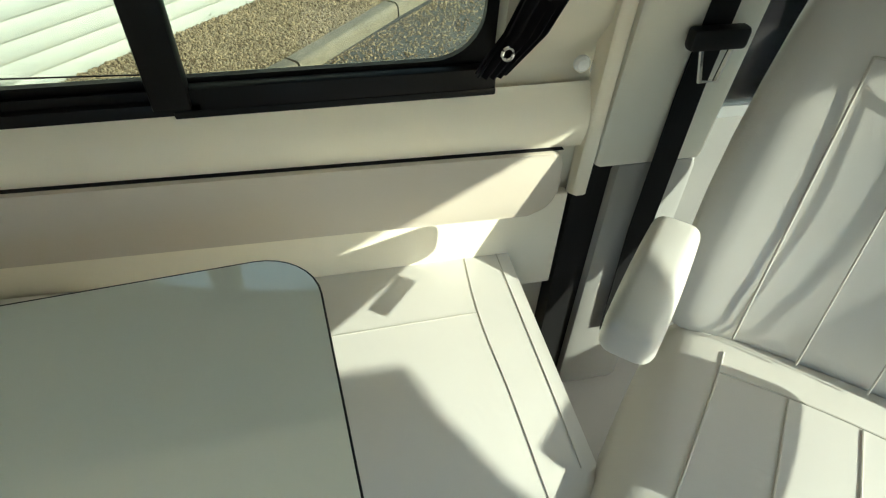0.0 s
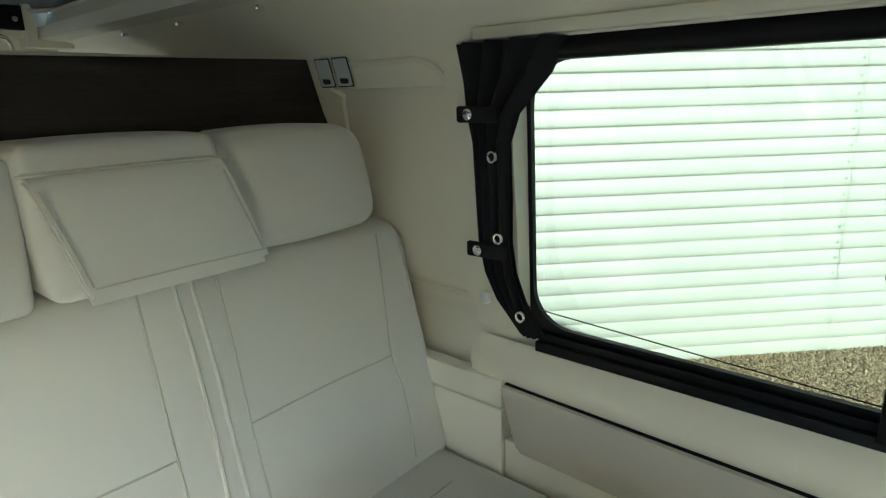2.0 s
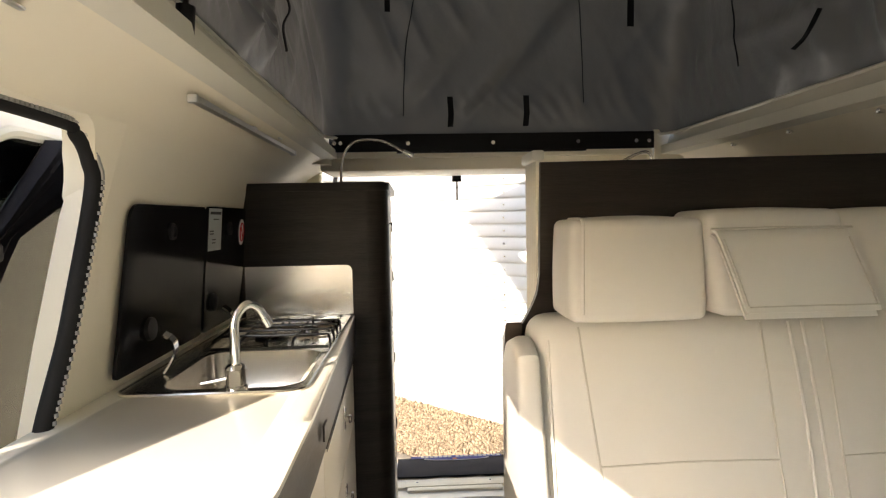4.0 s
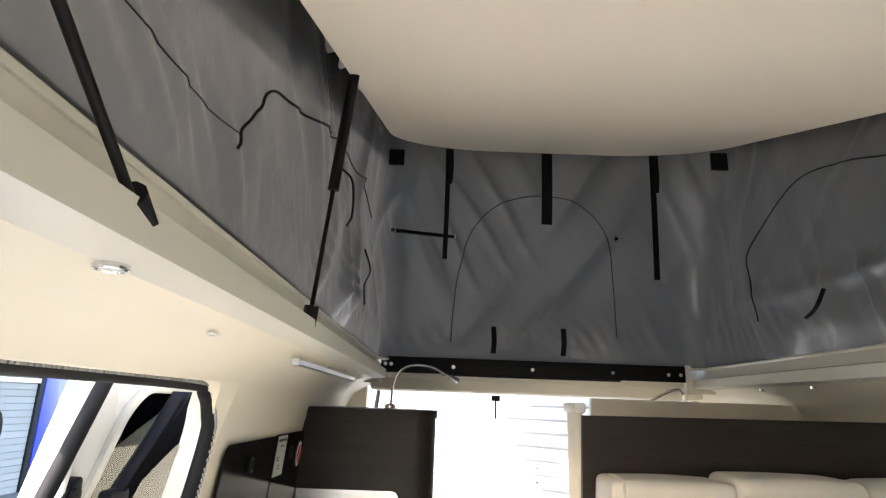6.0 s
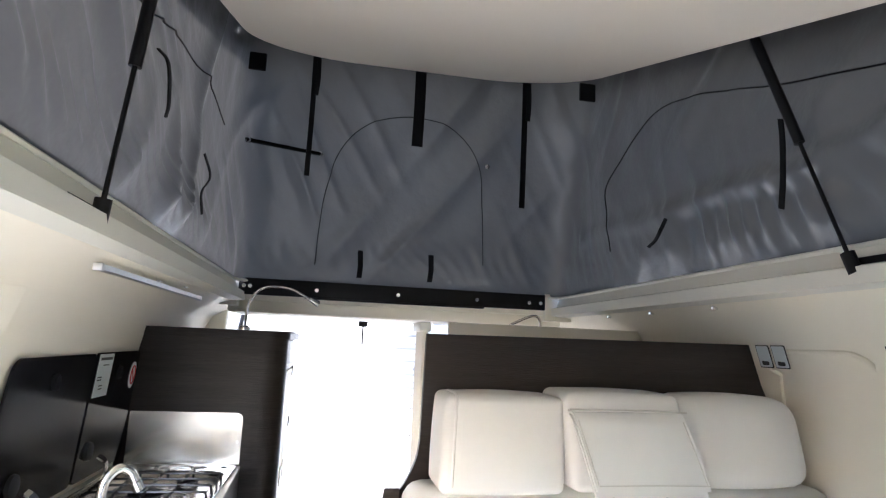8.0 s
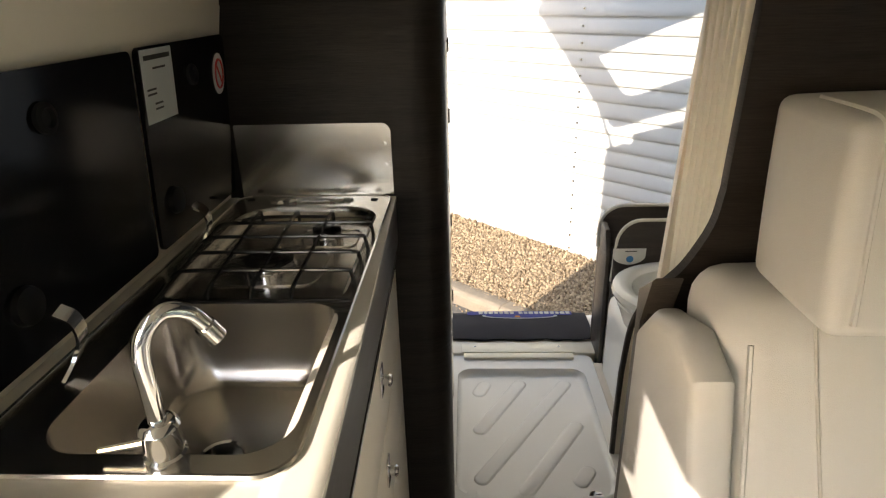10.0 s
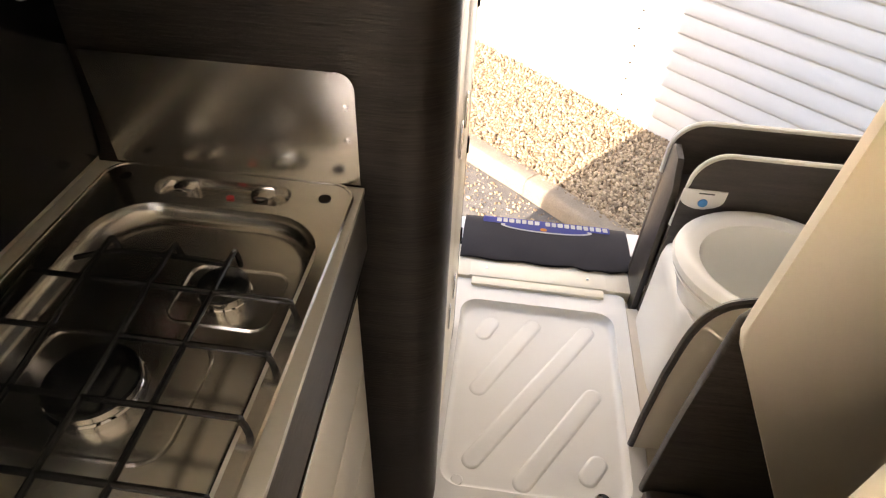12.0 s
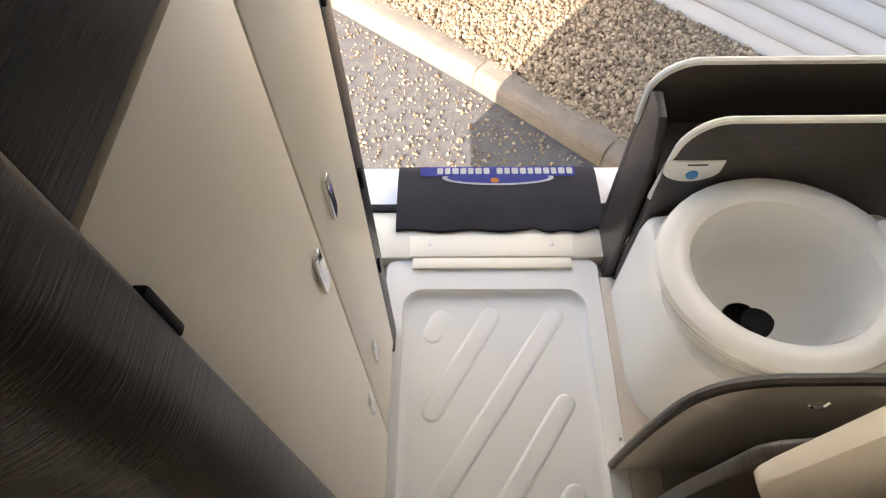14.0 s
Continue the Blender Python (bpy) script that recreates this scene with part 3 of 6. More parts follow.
# pillar cover strip and the cab post behind it
tagged(part("pillar_cover", prism([(0.862, 0.54), (0.90, 0.52), (0.90, 1.0), (0.86, 1.40), (0.80, 1.40), (0.845, 1.0)], 1, -0.118, -0.092, 0.006), TRIM), "cream cover strip on the door pillar", "trim", kind="structure")
post = thing("cab_pillar", "grey and white moulded pillar beside the cab seat", "pillar", kind="structure")
part("lower_cover", box((0.86, -0.33, FLOOR), (0.97, -0.165, 0.60), 0.02), GREY, post)
part("gap", box((0.88, -0.17, FLOOR), (0.96, -0.10, 0.60)), RUBBER, post)
part("upper_cover", prism([(0.862, 0.60), (0.96, 0.60), (0.90, 1.43), (0.80, 1.43)], 1, -0.33, -0.119, 0.012), LIP, post)

# cab: side walls, bonnet line and windscreen frame
cab = [side_strip(FLOOR, 0.66, -1.5, -0.33, 1), side_strip(1.33, 1.425, -1.5, -0.14, 1), side_strip(0.66, 1.33, -1.5, -1.36, 1)]
wall("wall_cab_east", "grey cab door and window frame", cab, GREY)
wall("wall_cab_west", "grey cab door and window frame", [side_strip(FLOOR, 0.66, -1.5, -0.3, -1), side_strip(1.33, 1.425, -1.5, -0.3, -1), side_strip(0.66, 1.33, -1.5, -1.36, -1), side_strip(FLOOR, 1.425, -0.36, -0.16, -1)], GREY)

tagged(part("wall_south", prism([(-2.25, FLOOR), (-2.2, FLOOR), (-2.05, 0.72), (-1.5, 0.76), (-1.5, 0.80), (-2.1, 0.80)], 0, -1.0, 0.95, 0.01), GREY), "grey dashboard and bulkhead", "wall", kind="structure")
sill_glass = part("window_cab", box((0.925, -1.36, 0.66), (0.93, -0.34, 1.33)), GLASSCAB)
tagged(sill_glass, "tinted cab door window", "window", kind="structure")
tagged(part("window_cab_west", box((-1.005, -1.36, 0.66), (-1.0, -0.36, 1.33)), GLASSCAB), "tinted cab door window", "window", kind="structure")
tagged(part("windscreen", prism([(-2.08, 0.80), (-2.075, 0.80), (-1.345, 1.43), (-1.35, 1.43)], 0, -0.98, 0.93), GLASSCAB), "tinted windscreen", "window", kind="structure")

# ---- table ----
table = thing("table", "pale grey-green glossy folding table with rounded corners", "table")
part("tabletop", prism(rounded(-0.02, 0.385, 0.645, 0.980, 0.075, 8), 2, 0.64, 0.664), TABLE, table)
bm = bmesh.new()
edge = [(x, y, 0.652) for x, y in rounded(-0.021, 0.384, 0.646, 0.981, 0.076, 8)]
rows = [[Vector((x + 0, y, z)) for x, y, _ in edge + edge[:1]] for z in (0.641, 0.6625)]
loft(rows, bm)
tube([(x, y, 0.6628) for x, y, _ in edge], 0.0016, 6, bm, closed=True)
part("edge_band", bm, BLACK, table, "thin black edge band")
part("leg", lathe([(0.10, FLOOR), (0.10, FLOOR + 0.012), (0.035, FLOOR + 0.02), (0.03, FLOOR + 0.03), (0.03, 0.63), (0.09, 0.634), (0.09, 0.64)], (0.30, 0.68, 0), 2, 24), STEEL, table)
table.matrix_basis = pose(0.663, 0.371, 0, 0, 0, 4.5) @ pose(-0.645, -0.385, 0)

# ---- bench ----
BACK = 0.33


def back_y(z):
    return 1.314 + (z - 0.478) * BACK


bench = thing("bench_seat", "cream leatherette double travel bench with stitched backrest", "bench")
def back_part(x0, x1, name="backrest", z0=0.44, z1=0.965, r=0.045, top_r=0.05, thick=0.16):
    bm = cushion((x0, 0.0, z0), (x1, thick, z1), r, 0.010, 6)
    for v in bm.verts:
        v.co.y += 1.314 + (v.co.z - 0.478) * BACK
        v.co.x += max(0, v.co.x - 0.60) * (v.co.z - 0.56) * 0.20
    return part(name, bm, LEATHER, bench)


back_part(-0.150, 0.893)


def seam(points, r=0.0022, name="seam", lift=0.0, par=None, mat=None):
    """Stitching on the front of the backrest, by (x, z)."""
    line = [(p.x, back_y(p.y) - lift - 0.010 * max(0, 1 - ((p.x - 0.353) / 0.52) ** 2) * max(0, 1 - ((p.y - 0.70) / 0.26) ** 2), p.y) for p in spline([(x, z, 0) for x, z in points], 5)]
    return part(name, tube(line, r, 6), mat or SEAM, par or bench)


for pts in ([(-0.062, 0.955), (-0.056, 0.85), (-0.045, 0.70), (-0.035, 0.58), (-0.03, 0.48)],
            [(0.319, 0.955), (0.313, 0.84), (0.306, 0.703), (0.307, 0.60), (0.312, 0.49)],
            [(0.452, 0.955), (0.444, 0.84), (0.434, 0.703), (0.431, 0.60), (0.435, 0.49)],
            [(0.825, 0.945), (0.800, 0.83), (0.773, 0.703), (0.780, 0.62), (0.765, 0.49)],
            [(-0.045, 0.700), (0.13, 0.705), (0.306, 0.703)], [(0.434, 0.705), (0.60, 0.708), (0.773, 0.703)]):
    seam(pts, 0.0020, lift=0.0004)
for pts in ([(0.377, 0.955), (0.374, 0.80), (0.366, 0.66), (0.352, 0.48)], [(0.407, 0.955), (0.402, 0.80), (0.396, 0.66), (0.392, 0.48)]):
    seam(pts, 0.0036, "piping", 0.0015, mat=LEATHER)
for pts in ([(-0.126, 0.93), (-0.130, 0.80), (-0.134, 0.65), (-0.134, 0.49)], [(0.895, 0.925), (0.880, 0.80), (0.858, 0.62), (0.850, 0.49)]):
    seam(pts, 0.0032, "piping", -0.004, mat=LEATHER)
bm = cushion((-0.165, 0.74, 0.33), (0.868, 1.38, 0.472), 0.04, 0.012, 6)
part("seat_cushion", bm, LEATHER, bench)
for pts in ([(-0.10, 1.22), (0.23, 1.215)], [(0.40, 1.22), (0.76, 1.215)]):
    part("seam", tube([(x, y, 0.4795) for x, y in pts], 0.0013, 6), SEAM, bench)
for x in (0.275, 0.315, 0.35, 0.23, 0.40):
    part("piping", tube([(x + 0.03, 1.31, 0.477), (x + 0.02, 1.1, 0.482), (x, 0.80, 0.480)], 0.0026, 6), LEATHER, bench)
part("seat_base", box((-0.15, 0.80, FLOOR), (0.86, 1.62, 0.33), 0.01), WOOD, bench)
# padded side wing beside the aisle
bm = prism([(1.30, 0.30), (1.64, 0.30), (1.64, 0.85), (1.585, 0.91), (1.50, 0.935), (1.43, 0.91), (1.34, 0.60)], 0, -0.196, -0.148, 0.018, 4)
part("side_wing", bm, LEATHER, bench, "cream padded side wing")
bm = prism([(1.32, FLOOR), (1.66, FLOOR), (1.66, 0.90), (1.60, 0.945), (1.64, 0.86), (1.64, 0.30), (1.32, 0.30)], 0, -0.190, -0.152, 0.003)
part("side_board", bm, WOOD, bench, "dark wood side board")

HR = thing("headrest", "cream leatherette bolster headrest on the bench", "headrest", group="bench headrests")
bm = cushion((-0.088, 1.405, 0.975), (0.184, 1.56, 1.172), 0.015, 0.008, 4)
for v in bm.verts:
    v.co.y += (v.co.z - 0.98) * 0.25
    v.co.x += (v.co.z - 1.07) * 0.08
part("bolster", bm, LEATHER, HR)
face = [(-0.064 + (z - 1.07) * 0.08, 1.4035 + (z - 0.98) * 0.25, z) for z in (0.990, 1.03, 1.07, 1.11, 1.150, 1.163)]
part("piping", tube(spline([*face, (-0.056, 1.470, 1.1745), (-0.056, 1.560, 1.1745)], 4), 0.0032, 6), LEATHER, HR)
HR2 = thing("headrest", "cream leatherette bolster headrest with a folded flap", "headrest", group="bench headrests")
bm = cushion((0.470, 1.405, 0.985), (0.798, 1.56, 1.180), 0.045, 0.010, 5)
for v in bm.verts:
    v.co.y += (v.co.z - 0.98) * 0.25
part("bolster", bm, LEATHER, HR2)
bm = cushion((0.190, 1.385, 0.982), (0.468, 1.56, 1.186), 0.020, 0.006, 4)
for v in bm.verts:
    v.co.y += (v.co.z - 0.98) * 0.25
part("middle_bolster", bm, LEATHER, HR2)
flap = [(1.424, 1.150), (1.408, 1.142), (1.398, 1.12), (1.378, 1.06), (1.366, 1.01), (1.362, 0.992)]
for name, dx, dy, dz, w, lab in (("flap", 0.0, 0.0, 0.0, 0.262, "folded cream cover flap"), ("flap_lining", -0.004, 0.006, -0.012, 0.258, "pale lining below the flap")):
    bm = ribbon([(0.322, y + dy, z + dz) for y, z in flap], w, 0.007, (1, 0, 0))
    for v in bm.verts:
        v.co.x += dx + 0.036 * (1.15 - v.co.z) / 0.155
    part(name, bm, LEATHER, HR2, lab)
part("seam", tube([(0.182, 1.4095, 1.150), (0.32, 1.4085, 1.152), (0.466, 1.4095, 1.150)], 0.0022, 6), SEAM, HR2)
part("seam", tube([(0.232, 1.3575, 1.004), (0.36, 1.3570, 1.005), (0.486, 1.3575, 1.004)], 0.0016, 6), SEAM, HR2)
for x0, x1 in ((0.199, 0.230), (0.447, 0.480)):
    part("seam", tube([(x0, 1.392, 1.132), (x0 + (x1 - x0) * 0.55, 1.370, 1.06), (x1, 1.3585, 1.006)], 0.0014, 6), SEAM, HR2)

# dark board behind the bench, with a swept lower corner
board = thing("partition", "dark wood partition board behind the bench", "partition")
outline = [(-0.10, 1.305), (-0.105, 1.06), *[(p.x, p.y) for p in spline([(-0.105, 1.05, 0), (-0.113, 1.0, 0), (-0.14, 0.945, 0), (-0.172, 0.905, 0), (-0.188, 0.85, 0)], 4)], (-0.188, FLOOR), (0.90, FLOOR), (0.885, 1.1), (0.84, 1.2), (0.805, 1.315)]
part("board", prism(outline, 1, 1.633, 1.652, 0.002), WOODH, board)
# slatted sliding door stacked behind the board
tambour = thing("tambour_door", "pale grey slatted roller door folded beside the partition", "roller door")
for k in range(6):
    part("slat", box((-0.107, 1.66 + 0.021 * k, FLOOR), (-0.092, 1.679 + 0.021 * k, 1.33), 0.004), LIP, tambour)
part("top_rail", box((-0.116, 1.655, 1.31), (-0.085, 1.79, 1.335), 0.006), LIP, tambour)

# ---- seats at the cab ----
side_seat = thing("seat_cushion", "cream leatherette side cushion with stitched border", "cushion")
bm = prism(rounded(0.36, 0.012, 0.93, 0.72, (0.07, 0.03, 0.03, 0.03)), 2, 0.30, 0.40)
bmesh.ops.bevel(bm, geom=[e for e in bm.edges if abs(e.verts[0].co.z - 0.4) < 1e-4 and abs(e.verts[1].co.z - 0.4) < 1e-4], offset=0.02, segments=4, affect="EDGES", profile=0.5)
part("padding", bm, LEATHER, side_seat)
for pts in ([(0.93, 0.096), (0.74, 0.108), (0.56, 0.100), (0.365, 0.096)], [(0.93, 0.036), (0.75, 0.035), (0.55, 0.034), (0.43, 0.036)], [(0.739, 0.108), (0.733, 0.40), (0.735, 0.70)]):
    part("seam", tube([(p.x, p.y, 0.4008) for p in spline([(x, y, 0) for x, y in pts], 6)], 0.0010, 6), SEAM, side_seat)
tagged(part("seat_box", box((0.40, 0.06, FLOOR), (0.90, 0.72, 0.30), 0.01), WOOD), "dark wood seat box below the side cushion", "seat box")


def cab_seat(name, label, m):
    """A swivelled cab seat facing +y in its own axes, standing on z = 0."""
    s = thing(name, label, "seat")
    part("pedestal", box((-0.2, -0.2, FLOOR), (0.2, 0.2, 0.26), 0.02), BLACK, s)
    bm = cushion((-0.25, -0.24, 0.26), (0.25, 0.30, 0.44), 0.06, 0.015, 5)
    part("seat", bm, LEATHER, s)
    def stitch(pts):
        """Stitching on the swelling top of the seat, by (x, y)."""
        line = [(p.x, p.y, 0.4405 + 0.015 * max(0, 1 - (p.x / 0.25) ** 2) * max(0, 1 - ((p.y - 0.03) / 0.27) ** 2)) for p in spline([(x, y, 0) for x, y in pts], 5)]
        part("seam", tube(line, 0.0018, 6), SEAM, s)
    for x in (-0.15, 0.15):
        stitch([(x, -0.16), (x, -0.10), (x * 1.05, 0.08), (x * 1.12, 0.25)])
    stitch([(-0.15, -0.115), (0.0, -0.12), (0.15, -0.115)])
    for x in (-0.05, 0.05):
        stitch([(x, -0.115), (x, 0.05), (x, 0.25)])
    bm = cushion((-0.25, -0.34, 0.42), (0.25, -0.19, 1.02), 0.06, 0.014, 5)
    for v in bm.verts:
        v.co.y -= (v.co.z - 0.42) * 0.34
        f = (v.co.z - 0.42) / 0.6
        v.co.x *= 1.04 - 0.16 * f * f
        v.co.y += 0.05 * (abs(v.co.x) / 0.25) ** 3
    part("backrest", bm, LEATHER, s)
    for x in (-0.145, 0.145):
        part("seam", tube([(x, -0.168 - (z - 0.42) * 0.34, z) for z in (0.46, 0.6, 0.75, 0.88)], 0.002, 6), SEAM, s)
    part("seam", tube([(-0.145, -0.322, 0.88), (0.0, -0.322, 0.885), (0.145, -0.322, 0.88)], 0.002, 6), SEAM, s)
    for x in (-0.05, 0.05):
        part("seam", tube([(x, -0.166 - (z - 0.42) * 0.34, z) for z in (0.46, 0.6, 0.75, 0.87)], 0.0016, 6), SEAM, s)
    part("headrest", cushion((-0.13, -0.50, 1.05), (0.13, -0.41, 1.24), 0.04, 0.01, 3), LEATHER, s)
    for x in (-0.06, 0.06):
        part("headrest_post", tube([(x, -0.455, 0.96), (x, -0.455, 1.08)], 0.007, 8), CHROME, s)
    for sx in (1, -1):
        bm = cushion((sx * 0.285 - 0.034, -0.16, 0.60), (sx * 0.285 + 0.034, 0.09, 0.665), 0.018, 0.003, 3)
        for v in bm.verts:
            v.co.z += (v.co.y + 0.24) * 0.05
        part("armrest", bm, LEATHER, s, "padded cream armrest")
        part("release", box((sx * 0.25, -0.1, 0.595), (sx * 0.256, 0.0, 0.61)), INKRED, s, "red release lever")
    s.matrix_basis = m
    return s


cab_seat("cab_seat", "cream leatherette cab seat swivelled towards the table", pose(0.33, -0.25, 0, 0, 0, 48))
cab_seat("cab_seat", "cream leatherette driver seat in the cab", pose(-0.55, -0.75, 0, 0, 0, 180))
# seat belt on the pillar
belt = thing("seat_belt", "black seat belt with a chrome tongue on the pillar", "seat belt")
part("webbing", ribbon([(0.795, -0.26, 1.40), (0.832, -0.25, 1.0), (0.845, -0.245, 0.75), (0.845, -0.24, 0.45), (0.845, -0.25, 0.15)], 0.048, 0.002, (0, 1, 0)), STRAP, belt)
part("buckle", box((0.815, -0.295, 0.825), (0.84, -0.20, 0.86), 0.008), BLACK, belt)
bm = tube([(0.825, -0.275, 0.83), (0.822, -0.265, 0.775), (0.822, -0.238, 0.775), (0.825, -0.225, 0.83)], 0.004, 6)
part("tongue", bm, CHROME, belt, "chrome belt tongue")

# ---- kitchen ----
kitchen = thing("kitchen_unit", "cream and dark wood campervan kitchen unit", "kitchen unit")
carcass = [(-0.95, 0.75), (-0.80, 0.75), *[(-0.80 + 0.225 * math.sin(a), 0.975 - 0.225 * math.cos(a)) for a in [radians(90 * k / 10) for k in range(1, 11)]], (-0.602, 2.132), (-0.95, 2.132)]
part("carcass", prism(carcass, 2, FLOOR, 0.775), WOOD, kitchen)
rim = [(-0.955, 0.70), (-0.80, 0.70), *[(-0.80 + 0.25 * math.sin(a), 0.95 - 0.25 * math.cos(a)) for a in [radians(90 * k / 12) for k in range(1, 13)]], (-0.552, 1.2), (-0.580, 2.132), (-0.955, 2.132)]
part("edge_band", prism([(x - 0.002, y + 0.002) for x, y in rim], 2, 0.775, 0.8755), WOODE, kitchen, "grey oak edge band")
HX0, HX1, HY0, HY1 = -0.916, -0.590, 1.318, 2.128
top = prism(rim, 2, 0.876, 0.884)
worktop = tagged(part("worktop", top, WORKTOP), "glossy cream kitchen worktop with a rounded end", "worktop")
cut = part("cutter", prism(rounded(HX0 + 0.02, HY0 + 0.02, HX1 - 0.02, HY1 - 0.01, 0.03), 2, 0.70, 0.95), WORKTOP)
for target in (worktop, kitchen.children[0], kitchen.children[1]):
    mod = target.modifiers.new("hole", "BOOLEAN")
    mod.operation, mod.object, mod.solver = "DIFFERENCE", cut, "EXACT"
    dg = bpy.context.evaluated_depsgraph_get()
    me = bpy.data.meshes.new_from_object(target.evaluated_get(dg))
    target.modifiers.clear()
    target.data = me
bpy.data.objects.remove(cut)


def taper(bm):
    """The unit narrows towards the tall cupboard."""
    for v in bm.verts:
        v.co.x -= 0.030 * max(0, v.co.y - 1.2)
    return bm


for y0, y1, z0, z1 in ((1.345, 2.075, 0.575, 0.765), (1.345, 2.075, 0.39, 0.570), (1.345, 2.075, 0.05, 0.385), (0.99, 1.34, 0.05, 0.765)):
    d = part("drawer_front", taper(box((-0.575, y0, z0), (-0.558, y1, z1), 0.003)), DOORC, kitchen)
    if z1 < 0.7 or y0 > 1.2:
        yc, zc = (y0 + y1) / 2 + 0.02, z1 - 0.07
        latch = part("latch", taper(prism(rounded(yc - 0.016, zc - 0.028, yc + 0.016, zc + 0.028, 0.004), 0, -0.558, -0.5545, 0.001)), CHROME, d, "chrome push latch")
        part("knob", lathe([(0.009, 0), (0.009, 0.010), (0.011, 0.012), (0.008, 0.016), (0.001, 0.016)], (-0.5545 - 0.030 * (yc - 1.2), yc, zc), 0, 14), CHROME, d)
part("drawer_edge", taper(box((-0.559, 1.345, 0.7655), (-0.552, 2.075, 0.7715))), CHROME, kitchen, "bright metal edge strip")
bm = prism(rounded(1.275, 0.81, 1.312, 0.838, 0.003), 0, -0.5525, -0.549)
sock = part("socket", bm, WOODE, kitchen, "small grey socket plate")

# sink and hob in one steel tray
unit = thing("sink_and_hob", "stainless steel sink and two-burner gas hob in one tray", "sink and hob")


def tray(outline, z_top, depth, flare, flat, mat, name, parent, n=10):
    """A pressed pan: the rim rolls down into a floor."""
    rows = []
    cx = sum(p[0] for p in outline) / len(outline)
    cy = sum(p[1] for p in outline) / len(outline)
    for k in range(n + 1):
        a = k / n * math.pi / 2
        inset = flare * (1 - math.cos(a))
        z = z_top - depth * math.sin(a)
        rows.append([Vector((x - math.copysign(min(inset, abs(x - cx)), x - cx), y - math.copysign(min(inset, abs(y - cy)), y - cy), z)) for x, y in outline + outline[:1]])
    bm = loft(rows)
    bm.faces.new([bm.verts.new(p) for p in rows[-1][:-1]])
    bmesh.ops.remove_doubles(bm, verts=bm.verts, dist=0.0003)
    return part(name, bm, mat, parent)


def plate_with_holes(outer, holes, z, mat, name, parent):
    bm = bmesh.new()
    loops = []
    for pts in (outer, *holes):
        vs = [bm.verts.new((x, y, z)) for x, y in pts]
        loops += [bm.edges.new((vs[i], vs[(i + 1) % len(vs)])) for i in range(len(vs))]
    bmesh.ops.triangle_fill(bm, use_beauty=True, edges=loops)
    return part(name, bm, mat, parent, smooth=False)


outer = rounded(HX0, HY0, HX1, HY1, (0.035, 0.035, 0.03, 0.03), 6)
sink_hole = rounded(-0.855, 1.345, -0.60, 1.642, 0.05, 6)
hob_hole = rounded(-0.878, 1.662, -0.604, 2.055, (0.02, 0.02, 0.07, 0.07), 6)
dial_hole = rounded(-0.84, 2.070, -0.665, 2.110, 0.018, 6)
plate_with_holes(outer, (sink_hole, hob_hole, dial_hole), 0.8885, STEEL, "plate", unit)
bm = tube([(x, y, 0.8868) for x, y in outer], 0.0035, 6, closed=True)
part("rim", bm, STEEL, unit)
tray(sink_hole, 0.8885, 0.12, 0.035, 0, STEEL, "sink_bowl", unit)
tray(hob_hole, 0.8885, 0.022, 0.018, 0, STEEL, "hob_pan", unit)
tray(dial_hole, 0.8885, 0.012, 0.006, 0, STEEL, "dial_recess", unit)
part("drain", lathe([(0.03, 0), (0.028, 0.002), (0.02, -0.004), (0.004, -0.004)], (-0.73, 1.47, 0.7695), 2, 20), CHROME, unit)
for x, y in ((-0.622, 2.095), (-0.885, 2.098)):
    part("fixing_hole", lathe([(0.008, 0), (0.008, 0.0006)], (x, y, 0.889), 2, 14), RUBBER, unit)
for x in (-0.80, -0.70):
    part("dial", lathe([(0.016, 0), (0.015, 0.014), (0.008, 0.017), (0.001, 0.017)], (x, 2.090, 0.877), 2, 18), CHROME, unit)
part("pilot_mark", lathe([(0.005, 0), (0.005, 0.002)], (-0.745, 2.090, 0.877), 2, 12), INKRED, unit, "red marker")
for x, y, r in ((-0.757, 1.802, 0.042), (-0.688, 1.934, 0.027)):
    b = part("burner", lathe([(r * 1.05, 0), (r * 1.05, 0.008), (r, 0.009), (r, 0.018)], (x, y, 0.8665), 2, 28), CHROME, unit, "polished burner ring")
    part("burner_cap", lathe([(r * 0.98, 0.018), (r * 0.98, 0.022), (r * 0.7, 0.025), (0.002, 0.025)], (x, y, 0.8665), 2, 28), ENAMEL, b)
    part("pan_ridge", tube([(px, py, 0.8672) for px, py in rounded(x - r * 2, y - r * 1.5, x + r * 2.1, y + r * 1.6, r * 0.6, 4)], 0.0022, 6, closed=True), STEEL, unit)
# pan support of bent black rod
support = thing("pan_support", "black enamelled wire pan support on the hob", "pan support")
ZG = 0.912
part("frame_rod", tube(spline([(-0.884, 1.915, ZG - 0.012), (-0.878, 1.80, ZG - 0.014), (-0.866, 1.652, ZG - 0.016), (-0.852, 1.637, ZG - 0.016), (-0.73, 1.635, ZG - 0.016), (-0.592, 1.637, ZG - 0.016)], 5), 0.0035, 8), ENAMEL, support)
for x, d in ((-0.791, -0.027), (-0.731, -0.016), (-0.672, -0.009)):
    part("rod", tube(spline([(x, 1.636, ZG - 0.016), (x, 1.643, ZG - 0.004), (x, 1.662, ZG), (x + d * 0.5, 1.80, ZG), (x + d, 1.945, ZG), (x + d, 1.962, ZG - 0.004), (x + d, 1.966, ZG - 0.026)], 3), 0.0032, 8), ENAMEL, support)
